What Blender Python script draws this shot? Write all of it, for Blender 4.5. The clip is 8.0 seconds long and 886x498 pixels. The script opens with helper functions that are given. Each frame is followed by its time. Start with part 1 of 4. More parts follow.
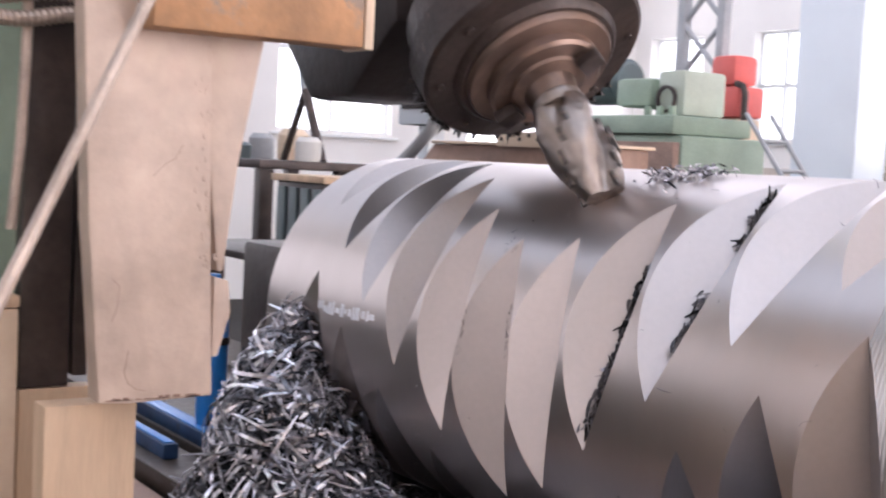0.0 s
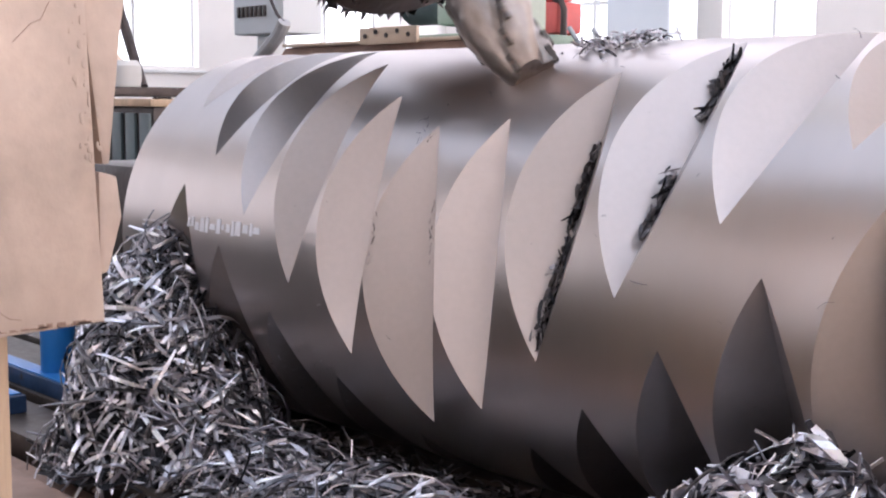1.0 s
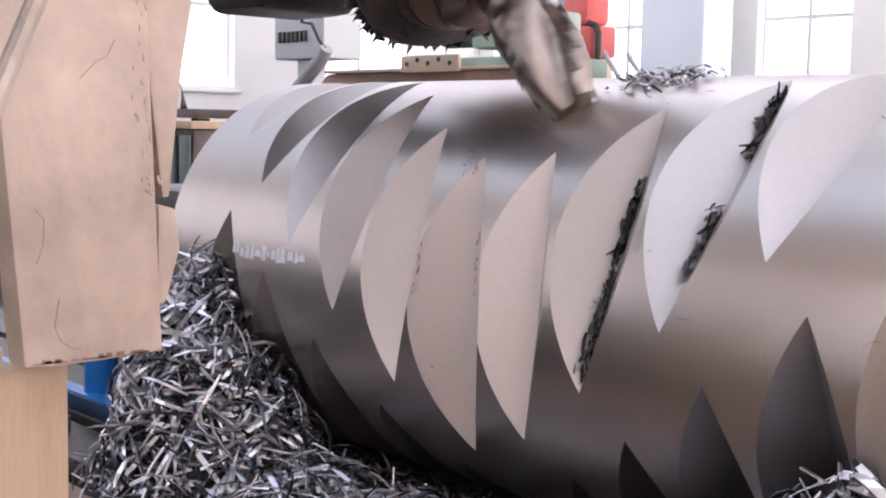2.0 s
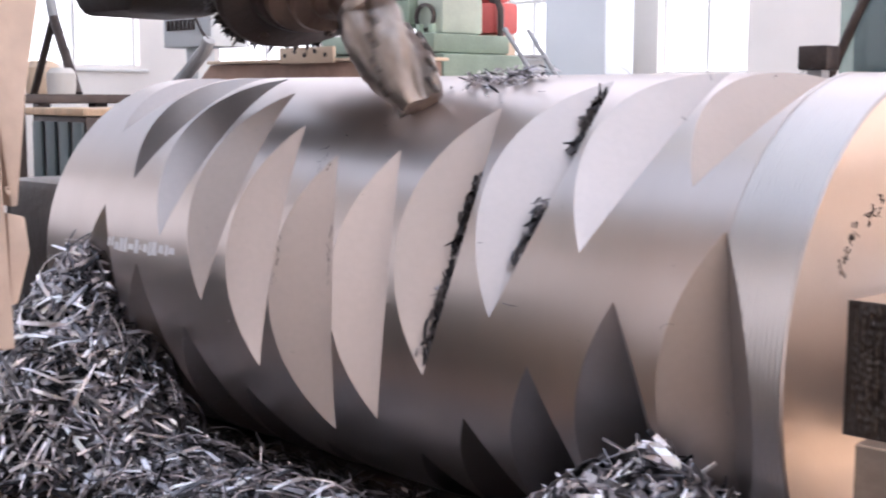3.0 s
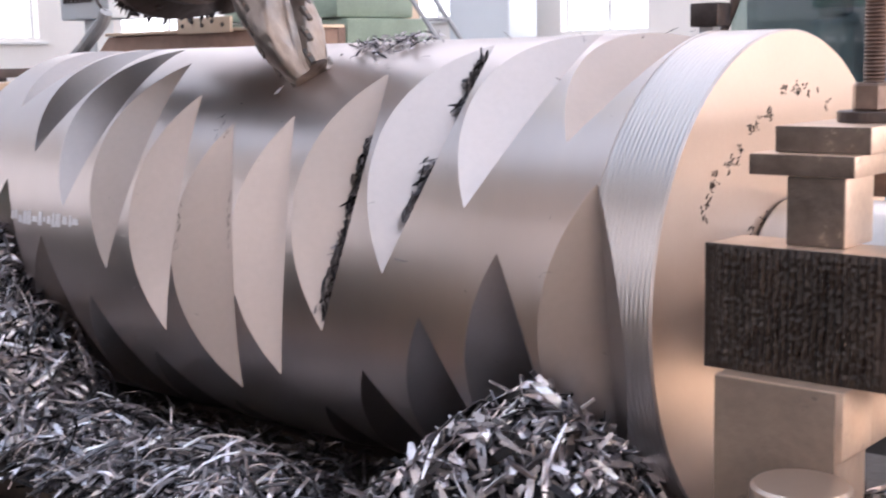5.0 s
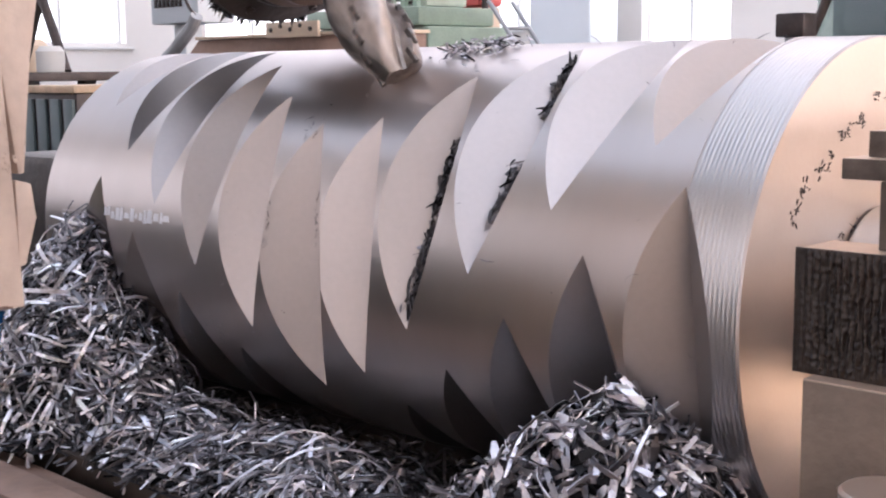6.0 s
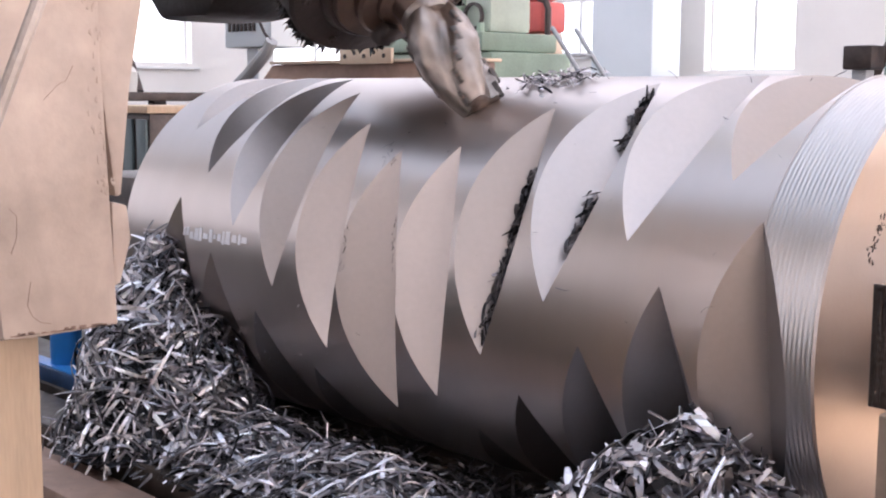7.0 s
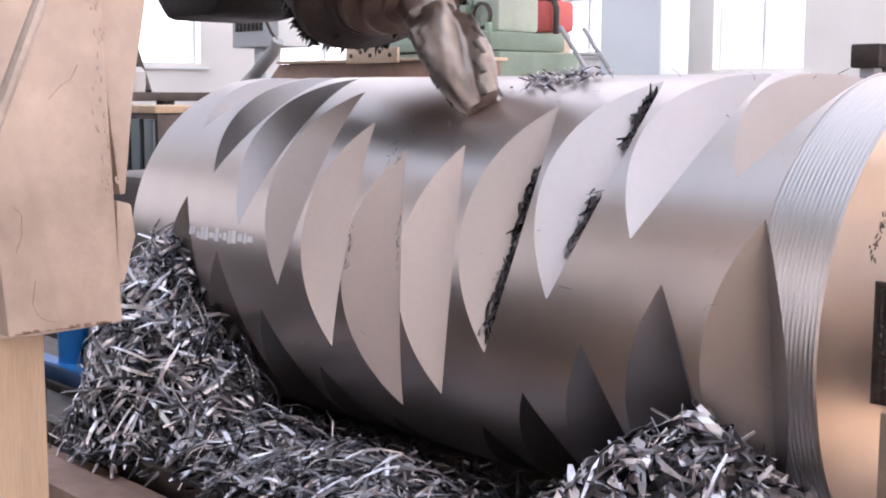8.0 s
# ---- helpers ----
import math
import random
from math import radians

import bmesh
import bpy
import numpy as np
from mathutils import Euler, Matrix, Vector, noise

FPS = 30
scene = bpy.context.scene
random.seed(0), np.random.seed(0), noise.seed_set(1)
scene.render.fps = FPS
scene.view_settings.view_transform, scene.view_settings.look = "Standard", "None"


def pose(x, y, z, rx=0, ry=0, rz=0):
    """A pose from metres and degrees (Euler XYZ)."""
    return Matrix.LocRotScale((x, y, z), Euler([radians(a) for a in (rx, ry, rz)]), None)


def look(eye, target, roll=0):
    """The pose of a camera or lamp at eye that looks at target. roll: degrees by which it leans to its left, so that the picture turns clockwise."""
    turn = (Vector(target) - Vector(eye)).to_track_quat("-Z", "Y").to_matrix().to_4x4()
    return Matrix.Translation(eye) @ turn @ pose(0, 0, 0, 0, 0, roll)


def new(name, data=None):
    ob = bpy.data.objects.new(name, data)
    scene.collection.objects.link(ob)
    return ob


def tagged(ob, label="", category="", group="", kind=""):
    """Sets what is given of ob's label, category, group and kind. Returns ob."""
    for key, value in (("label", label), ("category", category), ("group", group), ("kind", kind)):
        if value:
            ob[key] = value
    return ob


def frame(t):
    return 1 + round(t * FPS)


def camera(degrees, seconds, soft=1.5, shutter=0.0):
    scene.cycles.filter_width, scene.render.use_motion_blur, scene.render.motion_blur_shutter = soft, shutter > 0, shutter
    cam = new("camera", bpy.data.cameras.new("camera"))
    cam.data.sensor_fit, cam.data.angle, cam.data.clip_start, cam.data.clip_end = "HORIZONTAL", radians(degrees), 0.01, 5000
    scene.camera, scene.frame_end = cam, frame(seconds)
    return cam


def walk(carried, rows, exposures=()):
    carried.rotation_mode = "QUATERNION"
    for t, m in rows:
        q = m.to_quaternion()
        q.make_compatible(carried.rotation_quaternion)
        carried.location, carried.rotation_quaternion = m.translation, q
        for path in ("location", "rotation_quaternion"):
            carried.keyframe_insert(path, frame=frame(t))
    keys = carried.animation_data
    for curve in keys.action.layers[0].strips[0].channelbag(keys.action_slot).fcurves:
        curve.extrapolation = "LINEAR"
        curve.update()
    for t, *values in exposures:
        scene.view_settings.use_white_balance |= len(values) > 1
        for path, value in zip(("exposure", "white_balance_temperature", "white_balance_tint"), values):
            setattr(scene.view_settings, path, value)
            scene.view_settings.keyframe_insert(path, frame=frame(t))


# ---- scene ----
H = 1.15          # height of the drum's axis over the floor

# eye (relative to the drum's axis), yaw, pitch, lean, in metres and degrees
PATH = [
    (0.0, 1.4353, -1.3470, 0.2961, 146.024, -3.918, 2.839),
    (0.5, 1.2583, -1.3030, 0.2464, 140.991, -4.467, 0.828),
    (1.0, 1.1578, -1.3039, 0.2206, 137.321, -6.585, 0.412),
    (1.2, 1.1496, -1.3320, 0.2131, 136.843, -5.524, 1.465),
    (2.3, 1.1736, -1.3304, 0.2561, 139.008, -5.756, 0.850),
    (2.5, 1.1983, -1.3429, 0.2684, 137.702, -6.272, 1.092),
    (3.0, 1.2929, -1.3374, 0.2717, 135.011, -6.892, 0.256),
    (3.5, 1.3456, -1.3124, 0.2720, 132.382, -8.245, -1.162),
    (4.0, 1.3811, -1.3353, 0.2767, 129.591, -7.985, -0.907),
    (4.5, 1.3916, -1.3644, 0.2805, 129.393, -8.122, -1.287),
    (5.0, 1.3657, -1.3747, 0.2746, 131.167, -8.548, -1.241),
    (5.2, 1.3629, -1.3709, 0.2794, 132.243, -9.073, -1.592),
    (6.3, 1.3654, -1.4167, 0.2635, 135.206, -7.813, -0.064),
    (6.5, 1.3647, -1.4310, 0.2757, 135.709, -7.795, 0.142),
    (7.0, 1.3679, -1.4356, 0.2756, 137.029, -7.018, 0.357),
    (7.5, 1.3677, -1.4318, 0.2728, 137.391, -7.019, 0.474),
    (8.0, 1.3762, -1.4339, 0.2745, 137.452, -7.036, 0.229)
]


def cam_pose(x, y, z, yaw, pitch, lean):
    a, b = radians(yaw), radians(pitch)
    way = Vector((math.cos(b) * math.cos(a), math.cos(b) * math.sin(a), math.sin(b)))
    eye = Vector((x, y, z + H))
    return look(eye, eye + way, lean)


cam = camera(38.45, 8.0, soft=2.0, shutter=0.4)
walk(cam, [(t, cam_pose(*row)) for t, *row in PATH], exposures=[(0.0, 0.40, 5800, 20), (8.0, 0.40, 5800, 20)])

# ---- world and light ----
world = bpy.data.worlds.new("world")
scene.world = world
world.use_nodes = True
wn = world.node_tree.nodes
sky = wn.new("ShaderNodeTexSky")
sky.sky_type = "NISHITA"
sky.sun_disc = False
sky.sun_elevation, sky.sun_rotation = radians(38), radians(90)
wn["Background"].inputs[1].default_value = 0.12
world.node_tree.links.new(sky.outputs[0], wn["Background"].inputs[0])
sun = new("sun", bpy.data.lights.new("sun", "SUN"))
sun.data.energy, sun.data.angle, sun.data.color = 5.0, radians(0.6), (1.0, 0.86, 0.70)
sun.matrix_world = look((20, 0, 15.6), (0, 0, 0))


def window_light(x, y, z, w, h, toward, power, color=(1.0, 0.98, 0.95)):
    lamp = new("window_light", bpy.data.lights.new("window_light", "AREA"))
    lamp.data.shape, lamp.data.size, lamp.data.size_y = "RECTANGLE", w, h
    lamp.data.energy, lamp.data.color = power, color
    lamp.matrix_world = look((x, y, z), (x + toward[0], y + toward[1], z + toward[2]))
    return lamp


# ---- materials ----
def mat(name, color, rough=0.6, metal=0.0, var=0.15, scale=8.0, bump=0.2, fine=90.0, stretch=(1, 1, 1), spots=0.0, spot_color=(0.03, 0.025, 0.02), spot_scale=14.0, island=False, anis=0.0, rvar=0.12, coords="Object"):
    m = bpy.data.materials.new(name)
    m.use_nodes = True
    nt = m.node_tree
    n, l = nt.nodes, nt.links
    b = n["Principled BSDF"]
    tc = n.new("ShaderNodeTexCoord")
    mp = n.new("ShaderNodeMapping")
    mp.inputs["Scale"].default_value = stretch
    l.new(tc.outputs[coords], mp.inputs[0])
    big = n.new("ShaderNodeTexNoise")
    big.inputs["Scale"].default_value, big.inputs["Detail"].default_value = scale, 5
    l.new(mp.outputs[0], big.inputs["Vector"])
    small = n.new("ShaderNodeTexNoise")
    small.inputs["Scale"].default_value, small.inputs["Detail"].default_value = fine, 4
    l.new(mp.outputs[0], small.inputs["Vector"])
    ramp = n.new("ShaderNodeValToRGB")
    lo, hi = [max(0, c * (1 - var)) for c in color], [min(1, c * (1 + var)) for c in color]
    ramp.color_ramp.elements[0].position, ramp.color_ramp.elements[1].position = 0.32, 0.68
    ramp.color_ramp.elements[0].color, ramp.color_ramp.elements[1].color = (*lo, 1), (*hi, 1)
    l.new(big.outputs[0], ramp.inputs[0])
    mix = n.new("ShaderNodeMix")
    mix.data_type, mix.blend_type = "RGBA", "OVERLAY"
    mix.inputs["Factor"].default_value = min(1.0, var)
    l.new(ramp.outputs[0], mix.inputs["A"])
    l.new(small.outputs[0], mix.inputs["B"])
    col = mix.outputs["Result"]
    if island:
        geo = n.new("ShaderNodeNewGeometry")
        hs = n.new("ShaderNodeHueSaturation")
        mr = n.new("ShaderNodeMapRange")
        mr.inputs["To Min"].default_value, mr.inputs["To Max"].default_value = 0.04, 2.0
        skew = n.new("ShaderNodeMath")
        skew.operation = "POWER"
        skew.inputs[1].default_value = 1.5
        l.new(geo.outputs["Random Per Island"], skew.inputs[0])
        l.new(skew.outputs[0], mr.inputs[0])
        l.new(mr.outputs[0], hs.inputs["Value"])
        l.new(col, hs.inputs["Color"])
        col = hs.outputs[0]
    if spots > 0:
        sp = n.new("ShaderNodeTexNoise")
        sp.inputs["Scale"].default_value, sp.inputs["Detail"].default_value, sp.inputs["Roughness"].default_value = spot_scale, 8, 0.7
        l.new(mp.outputs[0], sp.inputs["Vector"])
        sr = n.new("ShaderNodeValToRGB")
        sr.color_ramp.elements[0].position, sr.color_ramp.elements[1].position = 0.72 - 0.3 * spots, 0.76 - 0.25 * spots
        l.new(sp.outputs[0], sr.inputs[0])
        m2 = n.new("ShaderNodeMix")
        m2.data_type = "RGBA"
        l.new(sr.outputs[0], m2.inputs["Factor"])
        l.new(col, m2.inputs["A"])
        m2.inputs["B"].default_value = (*spot_color, 1)
        col = m2.outputs["Result"]
    l.new(col, b.inputs["Base Color"])
    rr = n.new("ShaderNodeMapRange")
    rr.inputs["To Min"].default_value, rr.inputs["To Max"].default_value = max(0.03, rough - rvar), min(1, rough + rvar)
    l.new(small.outputs[0], rr.inputs[0])
    l.new(rr.outputs[0], b.inputs["Roughness"])
    b.inputs["Metallic"].default_value = metal
    b.inputs["Anisotropic"].default_value = anis
    if bump:
        bp = n.new("ShaderNodeBump")
        bp.inputs["Strength"].default_value, bp.inputs["Distance"].default_value = bump, 0.004
        l.new(small.outputs[0], bp.inputs["Height"])
        l.new(bp.outputs[0], b.inputs["Normal"])
    return m


def glow(name, color, strength):
    m = bpy.data.materials.new(name)
    m.use_nodes = True
    b = m.node_tree.nodes["Principled BSDF"]
    b.inputs["Base Color"].default_value = (*color, 1)
    b.inputs["Emission Color"].default_value = (*color, 1)
    b.inputs["Emission Strength"].default_value = strength
    return m


STEEL = mat("milled_steel", (0.475, 0.445, 0.437), 0.37, 1.0, 0.06, 3.0, 0.015, 120, (1, 1, 1), rvar=0.05)
TURNED = mat("turned_steel", (0.60, 0.57, 0.55), 0.33, 1.0, 0.08, 5.0, 0.05, 200, (6, 1, 1))


def pane_glass(name, color, gloss):
    """Thin tinted glass: lets light through and mirrors a little."""
    m = bpy.data.materials.new(name)
    m.use_nodes = True
    n, l = m.node_tree.nodes, m.node_tree.links
    n.remove(n["Principled BSDF"])
    clear, shine, mix = n.new("ShaderNodeBsdfTransparent"), n.new("ShaderNodeBsdfGlossy"), n.new("ShaderNodeMixShader")
    clear.inputs[0].default_value = (*color, 1)
    shine.inputs["Roughness"].default_value = 0.04
    mix.inputs[0].default_value = gloss
    l.new(clear.outputs[0], mix.inputs[1])
    l.new(shine.outputs[0], mix.inputs[2])
    l.new(mix.outputs[0], n["Material Output"].inputs[0])
    return m


def ring_steel(name, color, rough, pitch, depth, waver=0.4):
    """Turned steel: fine rings round the x axis."""
    m = mat(name, color, rough, 1.0, 0.03, 4.0, 0.0, 14, (3, 1, 1), rvar=0.02)
    n, l = m.node_tree.nodes, m.node_tree.links
    tc = n.new("ShaderNodeTexCoord")
    wave = n.new("ShaderNodeTexWave")
    wave.wave_type, wave.bands_direction = "BANDS", "X"
    wave.inputs["Scale"].default_value = 0.314 / pitch
    wave.inputs["Distortion"].default_value, wave.inputs["Detail"].default_value = waver, 0.0
    l.new(tc.outputs["Object"], wave.inputs["Vector"])
    b = n["Principled BSDF"]
    if depth:
        bp = n.new("ShaderNodeBump")
        bp.inputs["Strength"].default_value, bp.inputs["Distance"].default_value = 1.0, depth
        l.new(wave.outputs["Fac"], bp.inputs["Height"])
        l.new(bp.outputs[0], b.inputs["Normal"])
    tan = n.new("ShaderNodeTangent")
    tan.direction_type, tan.axis = "RADIAL", "X"
    l.new(tan.outputs[0], b.inputs["Tangent"])
    b.inputs["Anisotropic"].default_value, b.inputs["Anisotropic Rotation"].default_value = 0.45, 0.25
    return m


DRUM_SKIN = ring_steel("fine_turned_steel", (0.56, 0.51, 0.485), 0.35, 0.0022, 0.0, 0.0)
RINGED = ring_steel("coarse_turned_steel", (0.58, 0.56, 0.55), 0.36, 0.0056, 0.00065)
FACED = mat("faced_steel", (0.65, 0.54, 0.46), 0.36, 0.85, 0.08, 4.0, 0.04, 160)
CHIP = mat("steel_chips", (0.53, 0.515, 0.55), 0.32, 1.0, 0.2, 30, 0.2, 300, island=True)
DARKCHIP = mat("dark_oily_chips", (0.17, 0.16, 0.165), 0.4, 0.9, 0.3, 40, 0.2, 200, island=True)
GUNK = mat("black_oily_swarf", (0.022, 0.018, 0.017), 0.4, 0.3, 0.4, 40, 0.2, 200)
GAP_SHADE = mat("shaded_chip_bed", (0.03, 0.03, 0.035), 0.6, 0.7, 0.4, 60, 0.8, 200)
PINK = mat("old_cream_paint", (0.555, 0.435, 0.35), 0.5, 0.0, 0.2, 9, 0.35, 40, spots=0.32, spot_color=(0.30, 0.20, 0.15), spot_scale=6)
CREAM = mat("cream_paint", (0.64, 0.50, 0.36), 0.5, 0.0, 0.12, 5, 0.1, 70, spots=0.15, spot_color=(0.2, 0.12, 0.07))
RAW = mat("ground_steel_block", (0.62, 0.475, 0.365), 0.36, 0.5, 0.2, 9, 0.1, 140, spots=0.32, spot_color=(0.06, 0.045, 0.035))
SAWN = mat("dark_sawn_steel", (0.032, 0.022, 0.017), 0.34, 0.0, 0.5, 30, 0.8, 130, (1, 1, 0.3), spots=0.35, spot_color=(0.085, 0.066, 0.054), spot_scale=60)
SAWN.node_tree.nodes["Principled BSDF"].inputs["Specular IOR Level"].default_value = 0.45
SHADE_STEEL = mat("shaded_brown_steel", (0.26, 0.20, 0.155), 0.5, 0.4, 0.2, 9, 0.25, 90, spots=0.3, spot_color=(0.08, 0.06, 0.05), spot_scale=12)
SHADE_SCALE = mat("shaded_rusty_scale", (0.13, 0.10, 0.08), 0.6, 0.2, 0.35, 18, 0.5, 90, spots=0.35, spot_color=(0.34, 0.27, 0.21), spot_scale=22)
DARKIRON = mat("oily_cast_iron", (0.055, 0.041, 0.036), 0.42, 0.35, 0.4, 9, 0.3, 80, spots=0.2, spot_color=(0.12, 0.08, 0.06))
BLACKIRON = mat("black_oily_iron", (0.026, 0.019, 0.017), 0.4, 0.2, 0.4, 7, 0.3, 70, spots=0.15, spot_color=(0.06, 0.04, 0.03))
BROWNIRON = mat("brown_worn_iron", (0.21, 0.15, 0.12), 0.40, 0.8, 0.3, 10, 0.25, 90, spots=0.2)
CUTTER = mat("cutter_steel", (0.36, 0.315, 0.285), 0.38, 1.0, 0.35, 30, 0.4, 110, (1, 1, 0.35))
INSERT = mat("insert_carbide", (0.11, 0.095, 0.085), 0.35, 0.8, 0.2, 40, 0.1, 200)
RUST = mat("rusty_beam", (0.33, 0.22, 0.17), 0.7, 0.1, 0.25, 6, 0.4, 60, spots=0.25, spot_color=(0.12, 0.07, 0.05))
ORANGE = mat("orange_primer", (0.40, 0.215, 0.10), 0.6, 0.0, 0.3, 9, 0.25, 60, spots=0.5, spot_color=(0.30, 0.225, 0.17), spot_scale=8)
RAMPAINT = mat("grey_green_paint", (0.46, 0.51, 0.44), 0.5, 0.0, 0.12, 4, 0.1, 60, spots=0.1)
GREEN = mat("green_machine_paint", (0.29, 0.37, 0.28), 0.5, 0.0, 0.15, 4, 0.1, 60, spots=0.1)
PALEGREEN = mat("pale_green_paint", (0.50, 0.55, 0.45), 0.5, 0.0, 0.12, 4, 0.1, 60, spots=0.1)
RED = mat("red_machine_paint", (0.68, 0.13, 0.11), 0.45, 0.0, 0.12, 4, 0.05, 60)
BLUE = mat("blue_machine_paint", (0.09, 0.38, 0.72), 0.4, 0.0, 0.12, 4, 0.05, 60)
TEAL = mat("teal_machine_paint", (0.085, 0.115, 0.118), 0.45, 0.0, 0.2, 4, 0.05, 60)
GREY = mat("grey_paint", (0.36, 0.37, 0.38), 0.5, 0.0, 0.12, 5, 0.05, 60)
WALL = mat("limewashed_wall", (0.86, 0.83, 0.79), 0.85, 0.0, 0.05, 1.2, 0.1, 30)
PILLAR = mat("pale_blue_paint", (0.66, 0.71, 0.74), 0.6, 0.0, 0.04, 1.2, 0.05, 30)
FLOOR = mat("workshop_concrete", (0.022, 0.019, 0.017), 0.6, 0.0, 0.15, 1.0, 0.2, 25, spots=0.15)
FLOOR.node_tree.nodes["Principled BSDF"].inputs["Specular IOR Level"].default_value = 0.12
BOUNCE_FLOOR = mat("warm_bounce_floor", (0.74, 0.57, 0.41), 0.7, 0.0, 0.12, 1.2, 0.2, 25, spots=0.1)
CEIL = mat("ceiling_board", (0.62, 0.61, 0.58), 0.8, 0.0, 0.05, 1.0, 0.05, 20)
BED = mat("oily_table_iron", (0.050, 0.036, 0.027), 0.5, 0.15, 0.3, 6, 0.2, 70, spots=0.25)
WOOD = mat("pale_board", (0.58, 0.42, 0.28), 0.65, 0.0, 0.15, 5, 0.2, 60, (6, 6, 0.7))
FRAME = mat("window_frame_paint", (0.74, 0.74, 0.72), 0.5, 0.0, 0.04, 3, 0.03, 40)
BRAID = mat("braided_hose_metal", (0.47, 0.39, 0.33), 0.45, 0.6, 0.2, 20, 0.3, 150)
SKYPANE = glow("rooflight_glass", (0.80, 0.90, 1.0), 0.60)
FILLPANE = glow("fill_pane", (1.0, 0.95, 0.91), 0.46)
WARMFILL = glow("warm_fill_pane", (1.0, 0.90, 0.80), 0.70)
DIMFILL = glow("dim_fill_pane", (1.0, 0.95, 0.92), 0.32)
FILL_ROOF = glow("fill_rooflight", (0.97, 0.97, 1.0), 1.15)
BACKDADO = mat("beige_dado_paint", (0.60, 0.53, 0.45), 0.7, 0.0, 0.1, 2.0, 0.1, 40)
DARKPANEL = mat("dark_reflection_panel", (0.07, 0.075, 0.075), 0.7, 0.0, 0.15, 2.0, 0.1, 40)
SKYGLOW = glow("bright_sky_pane", (1.0, 0.99, 0.97), 1.6)
GLINT_WHITE = mat("white_glint_bar", (0.85, 0.85, 0.88), 0.6, 0.0, 0.1, 40, 0.1, 200)
SCREEN = pane_glass("windscreen_glass", (0.62, 0.70, 0.68), 0.06)
STRIP = pane_glass("teal_strip_glass", (0.42, 0.74, 0.67), 0.05)
SCRATCH = mat("dark_scratch", (0.11, 0.09, 0.08), 0.6, 0.3, 0.3, 60, 0.3, 200)
NAVY = mat("navy_machine_paint", (0.02, 0.05, 0.12), 0.45, 0.0, 0.3, 12, 0.2, 80, spots=0.3)
OILED = mat("blue_bucket_plastic", (0.03, 0.20, 0.55), 0.35, 0.0, 0.1, 6, 0.03, 60)


# ---- mesh helpers ----
def mesh(name, bm, material, smooth=None):
    me = bpy.data.meshes.new(name)
    bmesh.ops.recalc_face_normals(bm, faces=bm.faces)
    bm.to_mesh(me)
    bm.free()
    me.materials.append(material)
    if smooth:
        for p in me.polygons:
            p.use_smooth = True
        me.set_sharp_from_angle(angle=radians(smooth))
    return me


def part(name, bm, material, parent, label="", smooth=35, m=None):
    ob = new(name, mesh(name, bm, material, smooth))
    ob.parent = parent
    if m is not None:
        ob.matrix_basis = m
    return tagged(ob, label)


def thing(name, x, y, z, label, category, kind="", group=""):
    ob = new(name)
    ob.empty_display_size = 0.05
    ob.matrix_world = pose(x, y, z)
    return tagged(ob, label, category, group, kind)


def box(x0, x1, y0, y1, z0, z1, bevel=0.0, bm=None, seg=2):
    own = bm is None
    b = bmesh.new()
    r = bmesh.ops.create_cube(b, size=1.0)
    for v in r["verts"]:
        v.co = Vector((x0 + (v.co.x + 0.5) * (x1 - x0), y0 + (v.co.y + 0.5) * (y1 - y0), z0 + (v.co.z + 0.5) * (z1 - z0)))
    if bevel:
        bmesh.ops.bevel(b, geom=b.edges[:], offset=bevel, segments=seg, affect="EDGES", profile=0.6)
    if own:
        return b
    me = bpy.data.meshes.new("t")
    b.to_mesh(me)
    b.free()
    bm.from_mesh(me)
    bpy.data.meshes.remove(me)
    return bm


def lathe(profile, seg=48, bm=None, axis="z"):
    """profile: (radius, height) from the bottom up; radius 0 closes it."""
    b = bm or bmesh.new()
    rings = []
    for r, h in profile:
        if r <= 0:
            rings.append([b.verts.new((0, 0, h))])
        else:
            rings.append([b.verts.new((r * math.cos(2 * math.pi * i / seg), r * math.sin(2 * math.pi * i / seg), h)) for i in range(seg)])
    for a, c in zip(rings, rings[1:]):
        for i in range(seg):
            j = (i + 1) % seg
            if len(a) == 1 and len(c) == 1:
                continue
            if len(a) == 1:
                b.faces.new((a[0], c[i], c[j]))
            elif len(c) == 1:
                b.faces.new((a[i], a[j], c[0]))
            else:
                b.faces.new((a[i], a[j], c[j], c[i]))
    if axis == "x":
        bmesh.ops.transform(b, matrix=pose(0, 0, 0, 0, 90, 0), verts=b.verts)
    return b


def tube(points, radius, seg=10, bm=None):
    b = bm or bmesh.new()
    pts = [Vector(p) for p in points]
    last = None
    for i, p in enumerate(pts):
        d = (pts[min(i + 1, len(pts) - 1)] - pts[max(i - 1, 0)]).normalized()
        side = d.orthogonal().normalized() if last is None else (last - d * last.dot(d)).normalized()
        last = side
        up = d.cross(side)
        ring = [b.verts.new(p + radius * (math.cos(2 * math.pi * k / seg) * side + math.sin(2 * math.pi * k / seg) * up)) for k in range(seg)]
        if i:
            for k in range(seg):
                b.faces.new((prev[k], prev[(k + 1) % seg], ring[(k + 1) % seg], ring[k]))
        else:
            b.faces.new(ring)
        prev = ring
    b.faces.new(prev)
    return b


# ---- hall ----
X0, X1, Y0, Y1, ZC = -10.0, 8.0, -7.0, 9.0, 6.5


def structure(name, bm, material, label, category, smooth=None):
    return tagged(new(name, mesh(name, bm, material, smooth)), label, category, "", "structure")


